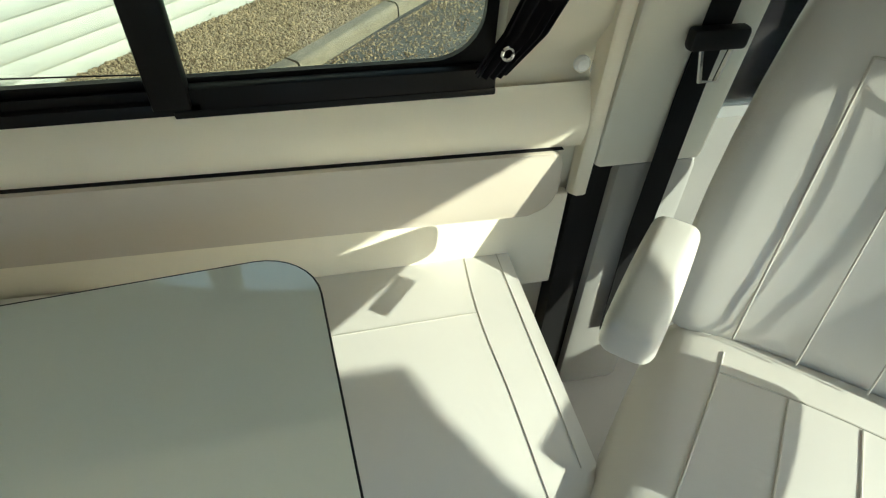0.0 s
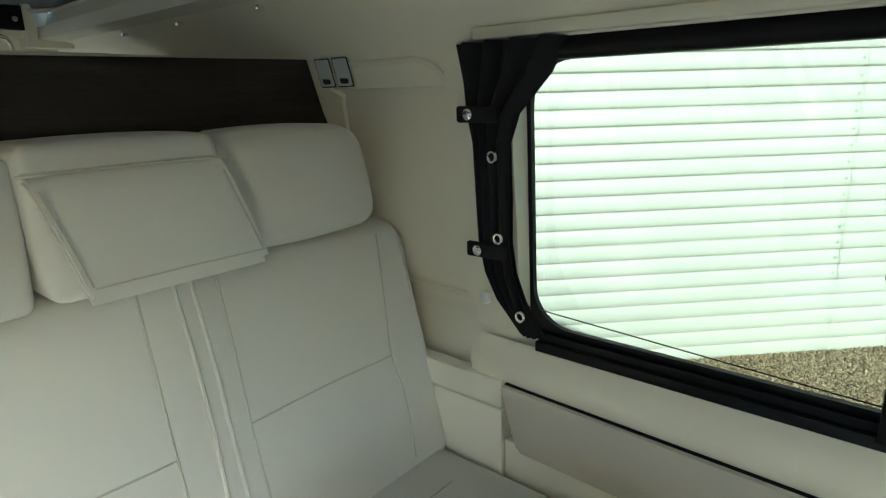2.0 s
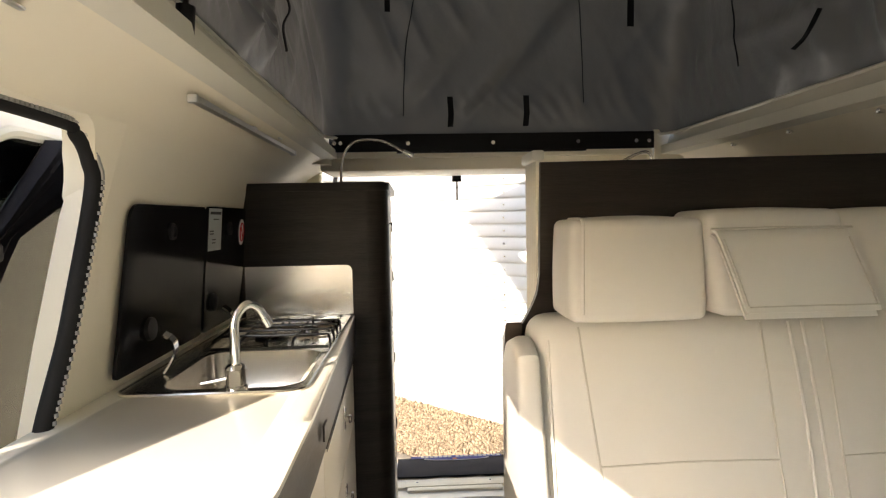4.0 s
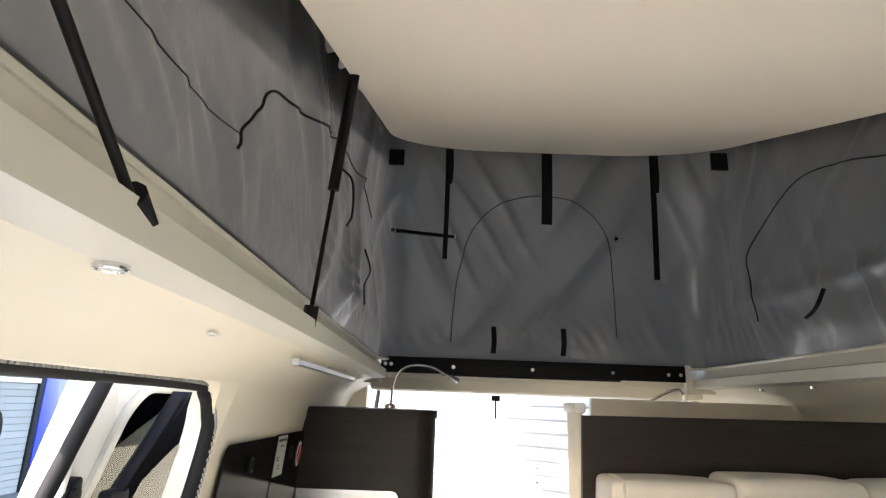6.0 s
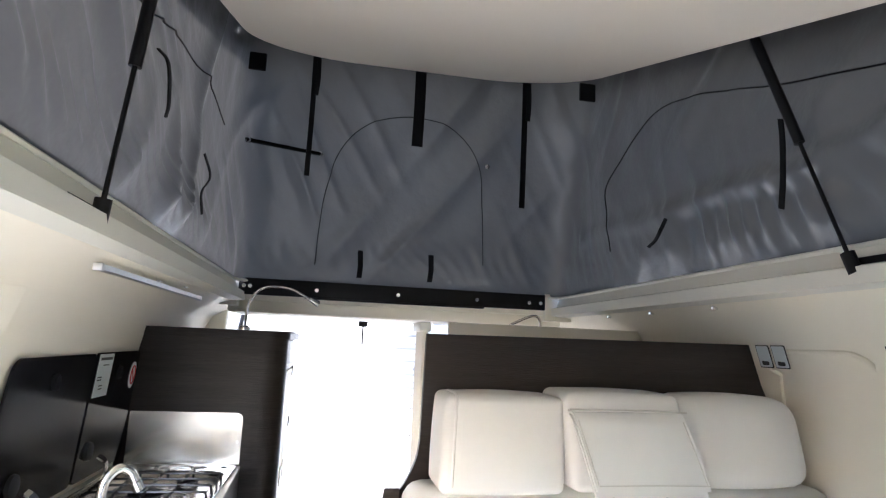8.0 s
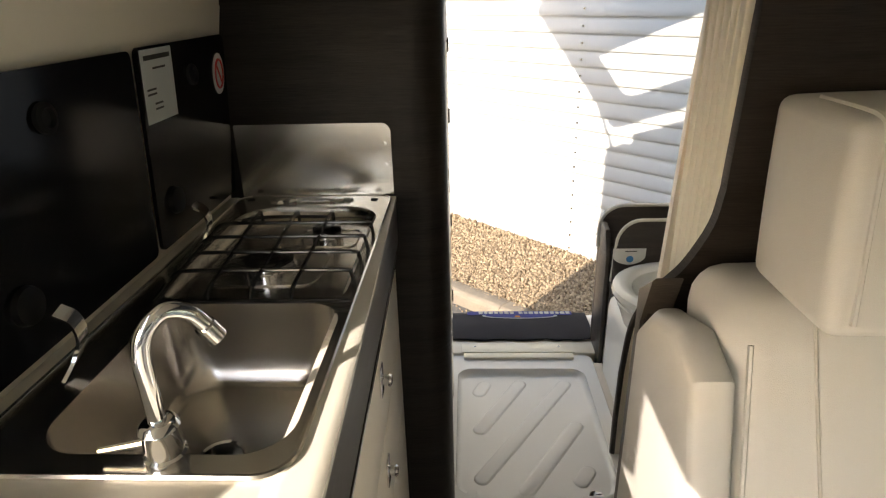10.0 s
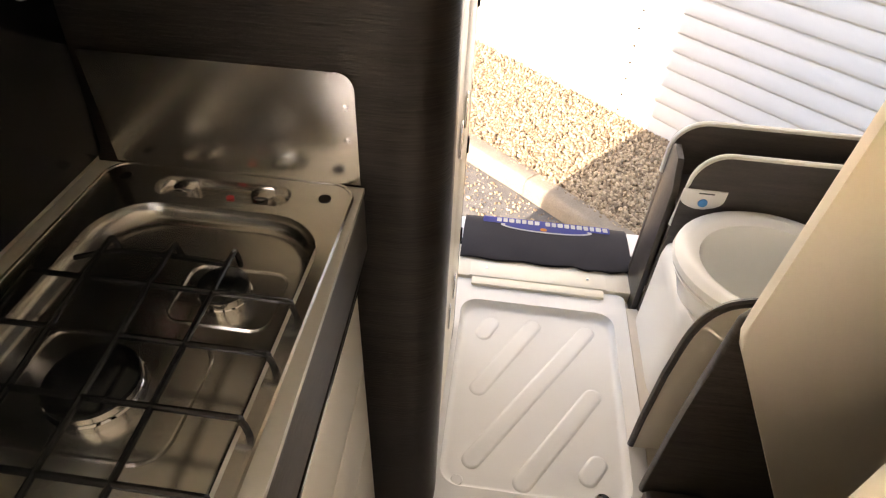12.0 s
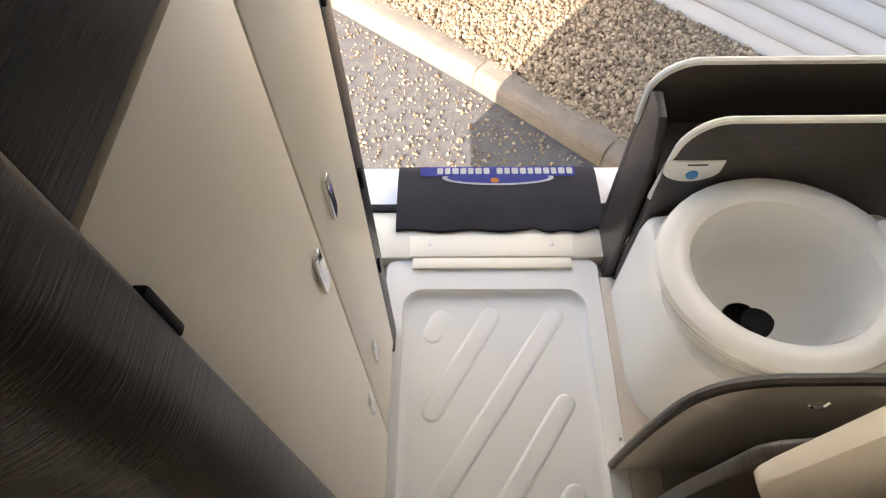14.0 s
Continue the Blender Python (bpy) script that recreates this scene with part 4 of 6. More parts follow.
for y, x in ((1.702, -0.872), (1.769, -0.876), (1.835, -0.882), (1.900, -0.884)):
    part("rod", tube(spline([(x, y, ZG - 0.013), (x + 0.011, y, ZG - 0.004), (x + 0.032, y, ZG), (-0.72, y, ZG), (-0.612, y, ZG), (-0.600, y, ZG - 0.004), (-0.596, y, ZG - 0.028)], 3), 0.0032, 8), ENAMEL, support)
part("rod", tube(spline([(-0.845, 1.93, ZG - 0.006), (-0.81, 1.946, ZG - 0.006), (-0.75, 1.949, ZG - 0.006), (-0.684, 1.946, ZG - 0.006)], 4), 0.003, 8), ENAMEL, support)
# swan-neck tap
tap = thing("tap", "chrome swan-neck kitchen tap", "tap")
TX, TY = -0.712, 1.342
part("body", lathe([(0.020, 0), (0.020, 0.006), (0.0175, 0.008), (0.0175, 0.034), (0.019, 0.036), (0.016, 0.042), (0.012, 0.044)], (TX, TY, 0.8885), 2, 22), CHROME, tap)
neck = [(TX, TY, 0.925), (TX, TY, 0.965), (TX, TY + 0.001, 0.998), (TX + 0.005, TY + 0.006, 1.020), (TX + 0.019, TY + 0.018, 1.034), (TX + 0.034, TY + 0.032, 1.025), (TX + 0.043, TY + 0.041, 1.006)]
part("spout", tube(spline(neck, 6), 0.0085, 14), CHROME, tap)
part("aerator", tube([(TX + 0.042, TY + 0.040, 1.008), (TX + 0.048, TY + 0.046, 0.992)], 0.0105, 14), CHROME, tap)
part("lever", tube([(TX - 0.018, TY, 0.906), (TX - 0.06, TY - 0.005, 0.900)], 0.004, 8, r2=0.003), CHROME, tap)
# black glass lids leaning back
def lid_x(z, off=0.0):
    """The lids lean in with the wall."""
    return -0.925 + (z - 0.905) * 0.08 + off


for y0, y1, z1, rad in ((1.350, 1.775, 1.220, (0.012, 0.012, 0.012, 0.03)), (1.790, 2.122, 1.222, (0.012, 0.012, 0.02, 0.012))):
    lid = thing("glass_lid", "black glass hinged lid standing open against the wall", "lid", group="hob and sink lids")
    bm = prism(rounded(y0, 0.905, y1, z1, rad, 6), 0, -0.006, 0.0)
    for v in bm.verts:
        v.co.x += lid_x(v.co.z)
        if y0 < 1.5 and v.co.y < 1.5:
            v.co.y += (v.co.z - 0.905) * 0.13
    part("glass", bm, BLACKGLASS, lid)
    yc = y0 + (y1 - y0) * 0.52
    part("finger_ring", lathe([(0.018, 0), (0.018, 0.006), (0.012, 0.008), (0.010, 0.003), (0.001, 0.003)], (lid_x(1.165), yc, 1.165), 0, 20), RUBBER, lid)
    for yh in ((y0 + 0.13,) if y0 < 1.5 else (y0 + 0.06,)):
        part("hinge_boss", lathe([(0.024, 0), (0.022, 0.008), (0.010, 0.010), (0.001, 0.010)], (lid_x(0.975), yh, 0.975), 0, 20), BLACK, lid)
        part("hinge", ribbon(spline([(-0.896, yh + 0.012, 0.962), (-0.880, yh + 0.014, 0.950), (-0.872, yh + 0.008, 0.930), (-0.876, yh - 0.004, 0.910), (-0.884, yh - 0.016, 0.893)], 4), 0.020, 0.004, (0, 1, 0.25)), CHROME, lid, "chrome hinge")
lab = thing("notice_label", "pale printed notice label on the glass lid", "label")


def on_lid(bm, off):
    for v in bm.verts:
        v.co.x += lid_x(v.co.z, off)
    return bm


part("paper", on_lid(prism([(1.798, 1.110), (1.896, 1.110), (1.896, 1.218), (1.798, 1.218)], 0, 0.0, 0.001), 0.0005), PAPER, lab)
for k, (z, y0, y1) in enumerate(((1.206, 1.806, 1.888), (1.190, 1.83, 1.87), (1.160, 1.806, 1.834), (1.153, 1.806, 1.834), (1.138, 1.825, 1.85), (1.130, 1.825, 1.85))):
    h = 0.0035 if k == 0 else 0.0015
    part("text_line", on_lid(box((0, y0, z - h), (0.0005, y1, z + h)), 0.0016), INKBLACK, lab)
tag = thing("warning_tag", "oval white tag with a red ring", "label")
ov = lambda ry, rz, yc=2.082, zc=1.152: [(yc + ry * math.cos(2 * math.pi * k / 28), zc + rz * math.sin(2 * math.pi * k / 28)) for k in range(28)]
part("card", on_lid(prism(ov(0.026, 0.038), 0, 0.0, 0.0015), 0.0005), INKWHITE, tag)
part("ring", tube([(lid_x(z, 0.0025), y, z) for y, z in ov(0.018, 0.026)], 0.0022, 6, closed=True), INKRED, tag)
part("bar", tube([(lid_x(1.171, 0.0025), 2.070, 1.171), (lid_x(1.133, 0.0025), 2.094, 1.133)], 0.002, 6), INKRED, tag)
splash = part("splashback", prism(rounded(-0.912, 0.890, -0.584, 1.043, (0.0, 0.0, 0.02, 0.004)), 1, 2.1285, 2.1325), STEEL)
for z in (1.000, 0.955):
    part("fixing", lathe([(0.004, 0), (0.004, -0.001), (0.002, -0.0018), (0.0005, -0.0018)], (-0.597, 2.1285, z), 1, 10), CHROME, splash)
tagged(splash, "brushed steel splash plate behind the hob", "splashback")

# ---- tall cupboard ----
cup = thing("wardrobe", "tall dark wood cupboard with cream doors", "wardrobe")
WX = -0.480
plan = [(-0.955, 2.134), (-0.54, 2.134), *[(-0.54 + 0.07 * math.sin(a), 2.186 - 0.052 * math.cos(a)) for a in [radians(90 * k / 10) for k in range(1, 11)]], (-0.47, 2.211), (-0.474, 2.217), (-0.57, 2.219), (-0.57, 2.73), (-0.955, 2.73)]
part("carcass", prism(plan, 2, FLOOR, 1.285), WOODH, cup)
lidplan = [(-0.958, 2.129), (-0.538, 2.129), *[(-0.538 + 0.073 * math.sin(a), 2.184 - 0.055 * math.cos(a)) for a in [radians(90 * k / 10) for k in range(1, 11)]], (-0.465, 2.735), (-0.958, 2.735)]
part("top_board", prism(lidplan, 2, 1.272, 1.298, 0.004), WOODH, cup)
for y0, y1, lat, zl in ((2.2205, 2.442, 2.412, 0.797), (2.446, 2.665, 2.508, 0.803)):
    d = part("door", box((-0.57, y0, 0.02), (WX, y1, 1.160), 0.003), DOORC, cup, "cream laminate door")
    l = part("latch", prism(rounded(lat - 0.011, zl - 0.035, lat + 0.011, zl + 0.035, 0.006), 0, WX, WX + 0.005, 0.0015), CHROME, d, "chrome push latch")
    part("latch", prism(rounded(lat - 0.011, 0.30, lat + 0.011, 0.37, 0.006), 0, WX, WX + 0.005, 0.0015), CHROME, d, "chrome push latch")
for z in (1.095, 0.20):
    part("hinge", box((-0.481, 2.2165, z - 0.022), (-0.4725, 2.2235, z + 0.022), 0.002), RUBBER, cup, "dark hinge cover")
part("plinth", box((-0.57, 2.235, FLOOR), (-0.50, 2.73, 0.02)), WOOD, cup)
part("end_board", box((-0.57, 2.668, FLOOR), (-0.482, 2.73, 1.272), 0.004), WOODH, cup)
for z in (0.35, 0.62, 0.95, 1.15):
    part("hinge", box((-0.483, 2.676, z - 0.02), (-0.476, 2.688, z + 0.02), 0.002), BLACK, cup)
part("fascia", box((-0.57, 2.2205, 1.166), (WX + 0.001, 2.665, 1.270), 0.003), WOODH, cup, "dark wood board above the doors")

# ---- wash room ----
tray_thing = thing("shower_tray", "white moulded shower tray with raised diagonal ribs", "shower tray")
TR = rounded(-0.515, 2.17, 0.06, 2.936, 0.025, 4)
RZ = -0.058
TI = rounded(-0.468, 2.215, 0.016, 2.846, 0.055, 6)
plate_with_holes(TR, (TI,), RZ, WHITE, "rim", tray_thing)
tray(TI, RZ, 0.024, 0.02, 0, WHITE, "basin", tray_thing)
bm = bmesh.new()
loft([[Vector((x, y, FLOOR)) for x, y in TR + TR[:1]], [Vector((x, y, RZ)) for x, y in TR + TR[:1]]], bm)
part("skirt", bm, WHITE, tray_thing)
def rib(x0, y0, x1, y1, w=0.026):
    a, b = Vector((x0, y0)), Vector((x1, y1))
    d = (b - a).normalized()
    nrm = Vector((-d.y, d.x))
    rows = []
    for inset, z in ((0, RZ - 0.0240), (0.004, RZ - 0.0212), (0.009, RZ - 0.0206)):
        row = []
        for c, s0 in ((b, 0), (a, math.pi)):
            for k in range(9):
                an = s0 - math.pi / 2 + math.pi * k / 8
                p = c + (d * math.cos(an) + nrm * math.sin(an)) * (w - inset)
                row.append(Vector((p.x, p.y, z)))
        rows.append(row + row[:1])
    bm = loft(rows)
    bm.faces.new([bm.verts.new(p) for p in rows[-1][:-1]])
    bmesh.ops.remove_doubles(bm, verts=bm.verts, dist=0.0004)
    part("rib", bm, WHITE, tray_thing)
rib(-0.388, 2.725, -0.368, 2.77)
rib(-0.388, 2.522, -0.236, 2.775)
rib(-0.388, 2.30, -0.068, 2.775)
rib(-0.255, 2.255, -0.063, 2.54)
rib(-0.088, 2.293, -0.062, 2.332)
part("drain", lathe([(0.022, 0), (0.020, 0.003), (0.010, 0.001), (0.001, 0.001)], (-0.055, 2.235, RZ - 0.0235), 2, 20), CHROME, tray_thing)
part("screw_cap", lathe([(0.016, 0), (0.014, 0.003), (0.001, 0.003)], (-0.42, 2.24, RZ - 0.0235), 2, 18), WHITE, tray_thing)
step = thing("rear_step", "cream step moulding with a steel strip at the rear sill", "step", kind="structure")
part("tread", box((-0.60, 2.938, FLOOR - 0.1), (0.085, 3.10, -0.046), 0.006), TRIM, step)
part("strip", box((-0.445, 2.905, RZ + 0.0005), (-0.01, 2.938, RZ + 0.012), 0.003), TRIM, step)
part("cover", box((-0.455, 2.94, -0.07), (0.0, 3.01, -0.0435), 0.002), TRIM, step)
for x in (-0.399, -0.061):
    screw((x, 2.978, -0.0437), 2, 0.005, step)
part("sill", box((-0.86, 3.10, -0.25), (0.80, 3.27, -0.06), 0.01), PAINT, step, "white painted sill")
part("seal", box((-0.86, 3.09, -0.06), (0.80, 3.115, -0.036), 0.004), RUBBER, step, "black rubber seal")
mat_thing = thing("door_mat", "dark mat with printed dealer name over the sill", "mat")
mat_rows = []
for k in range(25):
    x = -0.495 + 0.585 * k / 24
    w = 0.004 * math.sin(k * 0.9) + (0.006 if k > 15 else 0) * math.sin(k * 1.7)
    mat_rows.append([Vector((x, y + w * (j == 0), z)) for j, (y, z) in enumerate(((3.022, -0.034), (3.05, -0.030), (3.09, -0.026), (3.14, -0.025), (3.19, -0.028), (3.23, -0.033), (3.258, -0.045), (3.272, -0.07), (3.277, -0.22)))])
bm = loft(mat_rows)
loft([[p + Vector((0, -0.003, -0.006)) for p in r] for r in mat_rows], bm)
part("cloth", bm, MATFELT, mat_thing)
def mat_print(bm, dz):
    for v in bm.verts:
        y = v.co.y
        v.co.z = dz + (-0.0225 if y < 3.15 else -0.0225 - (y - 3.15) * 0.09)
    return bm
oval = [(-0.20 + 0.165 * math.cos(2 * math.pi * k / 40), 3.202 + 0.030 * math.sin(2 * math.pi * k / 40)) for k in range(40)]
part("print_oval", mat_print(prism(oval, 2, 0, 0.0), 0.0), INKWHITE, mat_thing)
oval2 = [(-0.20 + 0.150 * math.cos(2 * math.pi * k / 40), 3.202 + 0.023 * math.sin(2 * math.pi * k / 40)) for k in range(40)]
part("print_field", mat_print(prism(oval2, 2, 0, 0.0), 0.0012), INKBLUE, mat_thing)
part("print_band", mat_print(prism(rounded(-0.43, 3.208, 0.03, 3.246, 0.008), 2, 0, 0), 0.0006), INKBLUE, mat_thing)
part("print_sun", mat_print(prism([(-0.21 + 0.013 * math.cos(k * 0.5236), 3.190 + 0.010 * math.sin(k * 0.5236)) for k in range(12)], 2, 0, 0), 0.0024), INKORANGE, mat_thing)
# the dealer's name as plain white bars, one a letter
x = 0.022
for word in (10, 7):
    for k in range(word):
        w = 0.0175 + 0.002 * math.sin(k * 2.1)
        part("print_bar", mat_print(prism(rounded(x - w, 3.215, x, 3.240, 0.003, 2), 2, 0, 0), 0.0024), INKWHITE, mat_thing)
        x -= w + 0.0055
    x -= 0.016

tagged(part("floor_strip", box((0.061, 2.17, FLOOR), (0.13, 2.88, -0.055), 0.003), PAD), "pinkish beige floor strip beside the tray", "floor strip", kind="structure")
screw((0.052, 2.45, RZ), 2, 0.005, tray_thing)
# toilet
toilet = thing("toilet", "white cassette toilet with the lid up", "toilet")
TCX, TCY = 0.290, 2.655
bm = bmesh.new()
plinth = rounded(0.085, 2.44, 0.64, 2.868, (0.16, 0.03, 0.03, 0.04), 8)
rows = []
for s, z in ((1.0, FLOOR), (1.0, 0.22), (0.985, 0.25), (0.94, 0.265)):
    rows.append([Vector((0.36 + (x - 0.36) * s, 2.67 + (y - 2.67) * s, z)) for x, y in plinth + plinth[:1]])
loft(rows, bm)
bmesh.ops.remove_doubles(bm, verts=bm.verts, dist=0.0004)
part("base", bm, CERAMIC, toilet)
base_top = [(p.x, p.y) for p in rows[-1][:-1]]
def egg(r, k, sides=40, sx=1.1, sy=1.0):
    a = 2 * math.pi * k / sides
    return TCX + r * sx * math.cos(a) * (1.04 if math.cos(a) < 0 else 1.0), TCY + r * sy * math.sin(a)
prof = [(0.155, 0.24), (0.172, 0.30), (0.190, 0.36), (0.200, 0.385), (0.196, 0.392), (0.206, 0.400), (0.213, 0.416), (0.210, 0.430), (0.194, 0.438), (0.172, 0.436), (0.156, 0.424), (0.149, 0.39), (0.142, 0.34), (0.135, 0.28), (0.10, 0.235), (0.05, 0.215), (0.035, 0.212)]
rows = []
for r, z in prof:
    rows.append([Vector((*egg(r, k), z - 0.045)) for k in range(40)])
    rows[-1].append(rows[-1][0])
bm = loft(rows)
bmesh.ops.remove_doubles(bm, verts=bm.verts, dist=0.0003)
part("bowl", bm, CERAMIC, toilet)
plate_with_holes(base_top, ([egg(0.164, k) for k in range(40)],), 0.265, CERAMIC, "base_top", toilet)
part("outlet", lathe([(0.036, 0.1745), (0.02, 0.1725), (0.001, 0.1725)], (TCX + 0.03, TCY - 0.018, 0), 2, 24), RUBBER, toilet, "dark outlet")
bm = bmesh.new()
lid_prof = [(0.0, 0.012), (0.15, 0.012), (0.19, 0.008), (0.20, 0.0), (0.19, -0.006), (0.0, -0.008)]
rows = [[Vector((0.525 + h, TCY + r * math.cos(2 * math.pi * k / 36), 0.59 + r * 1.02 * math.sin(2 * math.pi * k / 36))) for k in range(37)] for r, h in lid_prof]
loft(rows, bm)
bmesh.ops.remove_doubles(bm, verts=bm.verts, dist=0.0004)
part("lid", bm, CERAMIC, toilet, "round lid standing up")
part("hinge", box((0.48, 2.56, 0.38), (0.525, 2.75, 0.405), 0.01), CERAMIC, toilet)
part("fixing_button", box((0.125, 2.825, 0.262), (0.142, 2.84, 0.269), 0.003), GREY, toilet)
# boards round the toilet
shelf = thing("toilet_shelf", "dark wood shelf unit with rounded corner behind the toilet", "shelf unit")
part("side_board", prism([(2.885, FLOOR), (3.03, FLOOR), (3.03, 0.47), (3.01, 0.485), (2.95, 0.475), (2.905, 0.40)], 0, 0.078, 0.096, 0.002), WOOD, shelf)
part("back_board", prism([(0.078, 0.36), *[(0.166 - 0.088 * math.cos(a), 0.450 + 0.085 * math.sin(a)) for a in [radians(90 * k / 8) for k in range(9)]], (0.80, 0.535), (0.80, FLOOR), (0.078, FLOOR)], 1, 3.03, 3.05, 0.002), WOOD, shelf)
part("front_board", prism([(0.096, FLOOR), (0.096, 0.40), *[(0.186 - 0.08 * math.cos(a), 0.445 + 0.09 * math.sin(a)) for a in [radians(90 * k / 8) for k in range(9)]], (0.80, 0.535), (0.80, FLOOR)], 1, 2.872, 2.889, 0.002), WOOD, shelf)
part("shelf", box((0.096, 2.889, 0.36), (0.80, 3.03, 0.375)), WOOD, shelf)
bm = bmesh.new()
edge = [(0.078, 0.37), *[(0.166 - 0.088 * math.cos(a), 0.450 + 0.085 * math.sin(a)) for a in [radians(90 * k / 8) for k in range(9)]], (0.80, 0.535)]
tube([(x, 3.04, z + 0.002) for x, z in edge], 0.009, 8, bm)
part("edge_band", bm, LIP, shelf, "pale edge band")
edge = [(0.098, 0.3), (0.104, 0.40), *[(0.186 - 0.08 * math.cos(a), 0.445 + 0.09 * math.sin(a)) for a in [radians(90 * k / 8) for k in range(1, 9)]], (0.80, 0.535)]
part("edge_band", tube([(x, 2.880, z + 0.002) for x, z in edge], 0.008, 8), LIP, shelf, "pale edge band")
panel = thing("flush_panel", "white flush panel with a blue button", "control panel")
pp = [(x + 0.040, z + 0.035) for x, z in [(0.052, 0.40), (0.052, 0.372), *[(0.11 - 0.058 * math.cos(a), 0.372 - 0.034 * math.sin(a)) for a in [radians(180 * k / 12) for k in range(1, 12)]], (0.168, 0.372), (0.168, 0.40)]]
part("plate", prism(pp, 1, 2.867, 2.872, 0.0015), CERAMIC, panel)
part("button", lathe([(0.013, 0), (0.012, -0.003), (0.001, -0.003)], (0.153, 2.867, 0.395), 1, 18), material("blue_button", (0.06, 0.30, 0.65), 0.4), panel, "blue button")
part("slot", box((0.135, 2.8655, 0.424), (0.175, 2.867, 0.427)), INKBLACK, panel)
part_board = thing("toilet_partition", "cream board with dark rounded edge beside the toilet", "partition")
fl = [(0.024, -0.06), (0.022, 0.06), *[(p.x, p.y) for p in spline([(0.025, 0.25, 0), (0.038, 0.40, 0), (0.07, 0.475, 0), (0.13, 0.505, 0), (0.24, 0.51, 0)], 5)], (0.66, 0.51), (0.66, FLOOR), (0.06, FLOOR)]
part("board", prism(fl, 1, 2.385, 2.401, 0.002), DOORC, part_board)
part("edge_band", tube([(x, 2.393, z) for x, z in fl[:-2]], 0.010, 8), WOOD, part_board, "dark edge band")
part("hook", tube(spline([(0.20, 2.385, 0.46), (0.20, 2.37, 0.46), (0.21, 2.365, 0.47), (0.22, 2.37, 0.475)], 4), 0.004, 8), CHROME, part_board)
base = thing("wash_cabinet", "dark wood cabinet with a cream front board", "cabinet")
part("body", box((0.03, 1.70, FLOOR), (0.86, 2.26, -0.02), 0.02), WOOD, base)
part("front", prism([(0.030, FLOOR + 0.012), (0.032, 0.30), (0.040, 0.58), (0.06, 0.61), (0.10, 0.62), (0.86, 0.62), (0.86, FLOOR + 0.012)], 1, 2.262, 2.284, 0.008, 3), WOODE, base, "grey-brown wood front")
part("foot_seal", box((0.024, 2.258, FLOOR), (0.86, 2.288, FLOOR + 0.012), 0.004), RUBBER, base, "black seal along the foot")
part("cream_board", prism([(0.37, FLOOR), (0.34, -0.02), (0.055, 0.53), (0.042, 0.57), (0.044, 0.62), (0.062, 1.10), (0.075, 1.36), (0.86, 1.36), (0.86, FLOOR)], 1, 2.238, 2.261, 0.005, 3), DOORC, base, "cream laminate board")

# ---- fittings round the roof opening ----
bar = thing("bracket_bar", "black steel bar with screws at the end of the roof opening", "bracket")
part("plate", box((-0.712, 2.628, 1.445), (0.578, 2.645, 1.512), 0.003), BLACK, bar)
part("lower_lip", box((-0.45, 2.620, 1.438), (0.30, 2.645, 1.444)), BLACK, bar)
for x in (-0.692, -0.668, -0.405, -0.07, 0.27, 0.505, 0.557):
    screw((x, 2.6275, 1.475 + (0.004 if x < -0.6 else 0)), 1, 0.008, bar)
for m in bar.children:
    if m.name.startswith("screw"):
        m.matrix_basis = Matrix.Translation((0, 0, 0))
tagged(part("canvas_welt", tube([p + Vector((0, -0.004, 0)) for p in [canvas_point(k / NU, 0.0, 0.0) for k in range(0, NU, 4)]], 0.006, 6, closed=True), LIP), "pale grey welt where the canvas meets the roof", "welt")


def strut(foot, head, share=0.46, name="gas_strut"):
    s = thing(name, "black gas strut holding up the roof", "gas strut", group="gas struts")
    foot, head = Vector(foot), Vector(head)
    mid = foot.lerp(head, share)
    part("rod", tube([foot, mid], 0.0042, 10), BLACK, s)
    part("cylinder", tube([mid, head], 0.0105, 12), BLACK, s)
    way = (head - foot).normalized()
    part("socket", tube([foot - way * 0.012, foot + way * 0.03], 0.013, 10), BLACK, s)
    sx = 1 if foot.x < CENTRE else -1
    b = box((foot.x - sx * 0.018, foot.y - 0.085, foot.z - 0.018), (foot.x - sx * 0.013, foot.y + 0.012, foot.z + 0.02), 0.002)
    part("bracket", b, BLACK, s)
    part("bolt", lathe([(0.007, 0), (0.006, 0.004), (0.001, 0.004)], (foot.x - sx * 0.013 if sx > 0 else foot.x + 0.009, foot.y - 0.065, foot.z), 0, 10), CHROME, s)
    return s


strut((-0.70, 0.52, 1.445), (-0.655, 0.19, 1.60), 0.8)
strut((-0.70, 1.135, 1.45), (-0.648, 1.120, 1.99))
strut((0.615, 1.095, 1.455), (0.54, 1.255, 2.03))
strut((0.615, 0.52, 1.455), (0.54, 0.75, 1.84))


def hang_strap(x, y, z0, z1, w, name, label, loop=False):
    s = thing(name, label, "strap", group="canvas straps")
    part("webbing", ribbon(spline([(x, y, z0), (x + 0.002, y + 0.01, (z0 + z1) / 2), (x, y + 0.015, z1)], 6), w, 0.003, (1, 0.1, 0)), STRAP, s)
    if loop:
        part("hook", tube(spline([(x, y - 0.004, z0 + 0.035), (x + 0.006, y - 0.004, z0 + 0.02), (x, y - 0.004, z0), (x - 0.006, y - 0.004, z0 + 0.02), (x, y - 0.004, z0 + 0.035)], 4), 0.003, 6), CHROME, s, "grey metal hook")
        part("loop", ribbon(spline([(x + 0.012, y - 0.004, z0), (x + 0.016, y, z0 - 0.10), (x + 0.012, y, z0 - 0.17)], 5), w * 0.8, 0.003, (1, 0.1, 0)), STRAP, s)
    return s


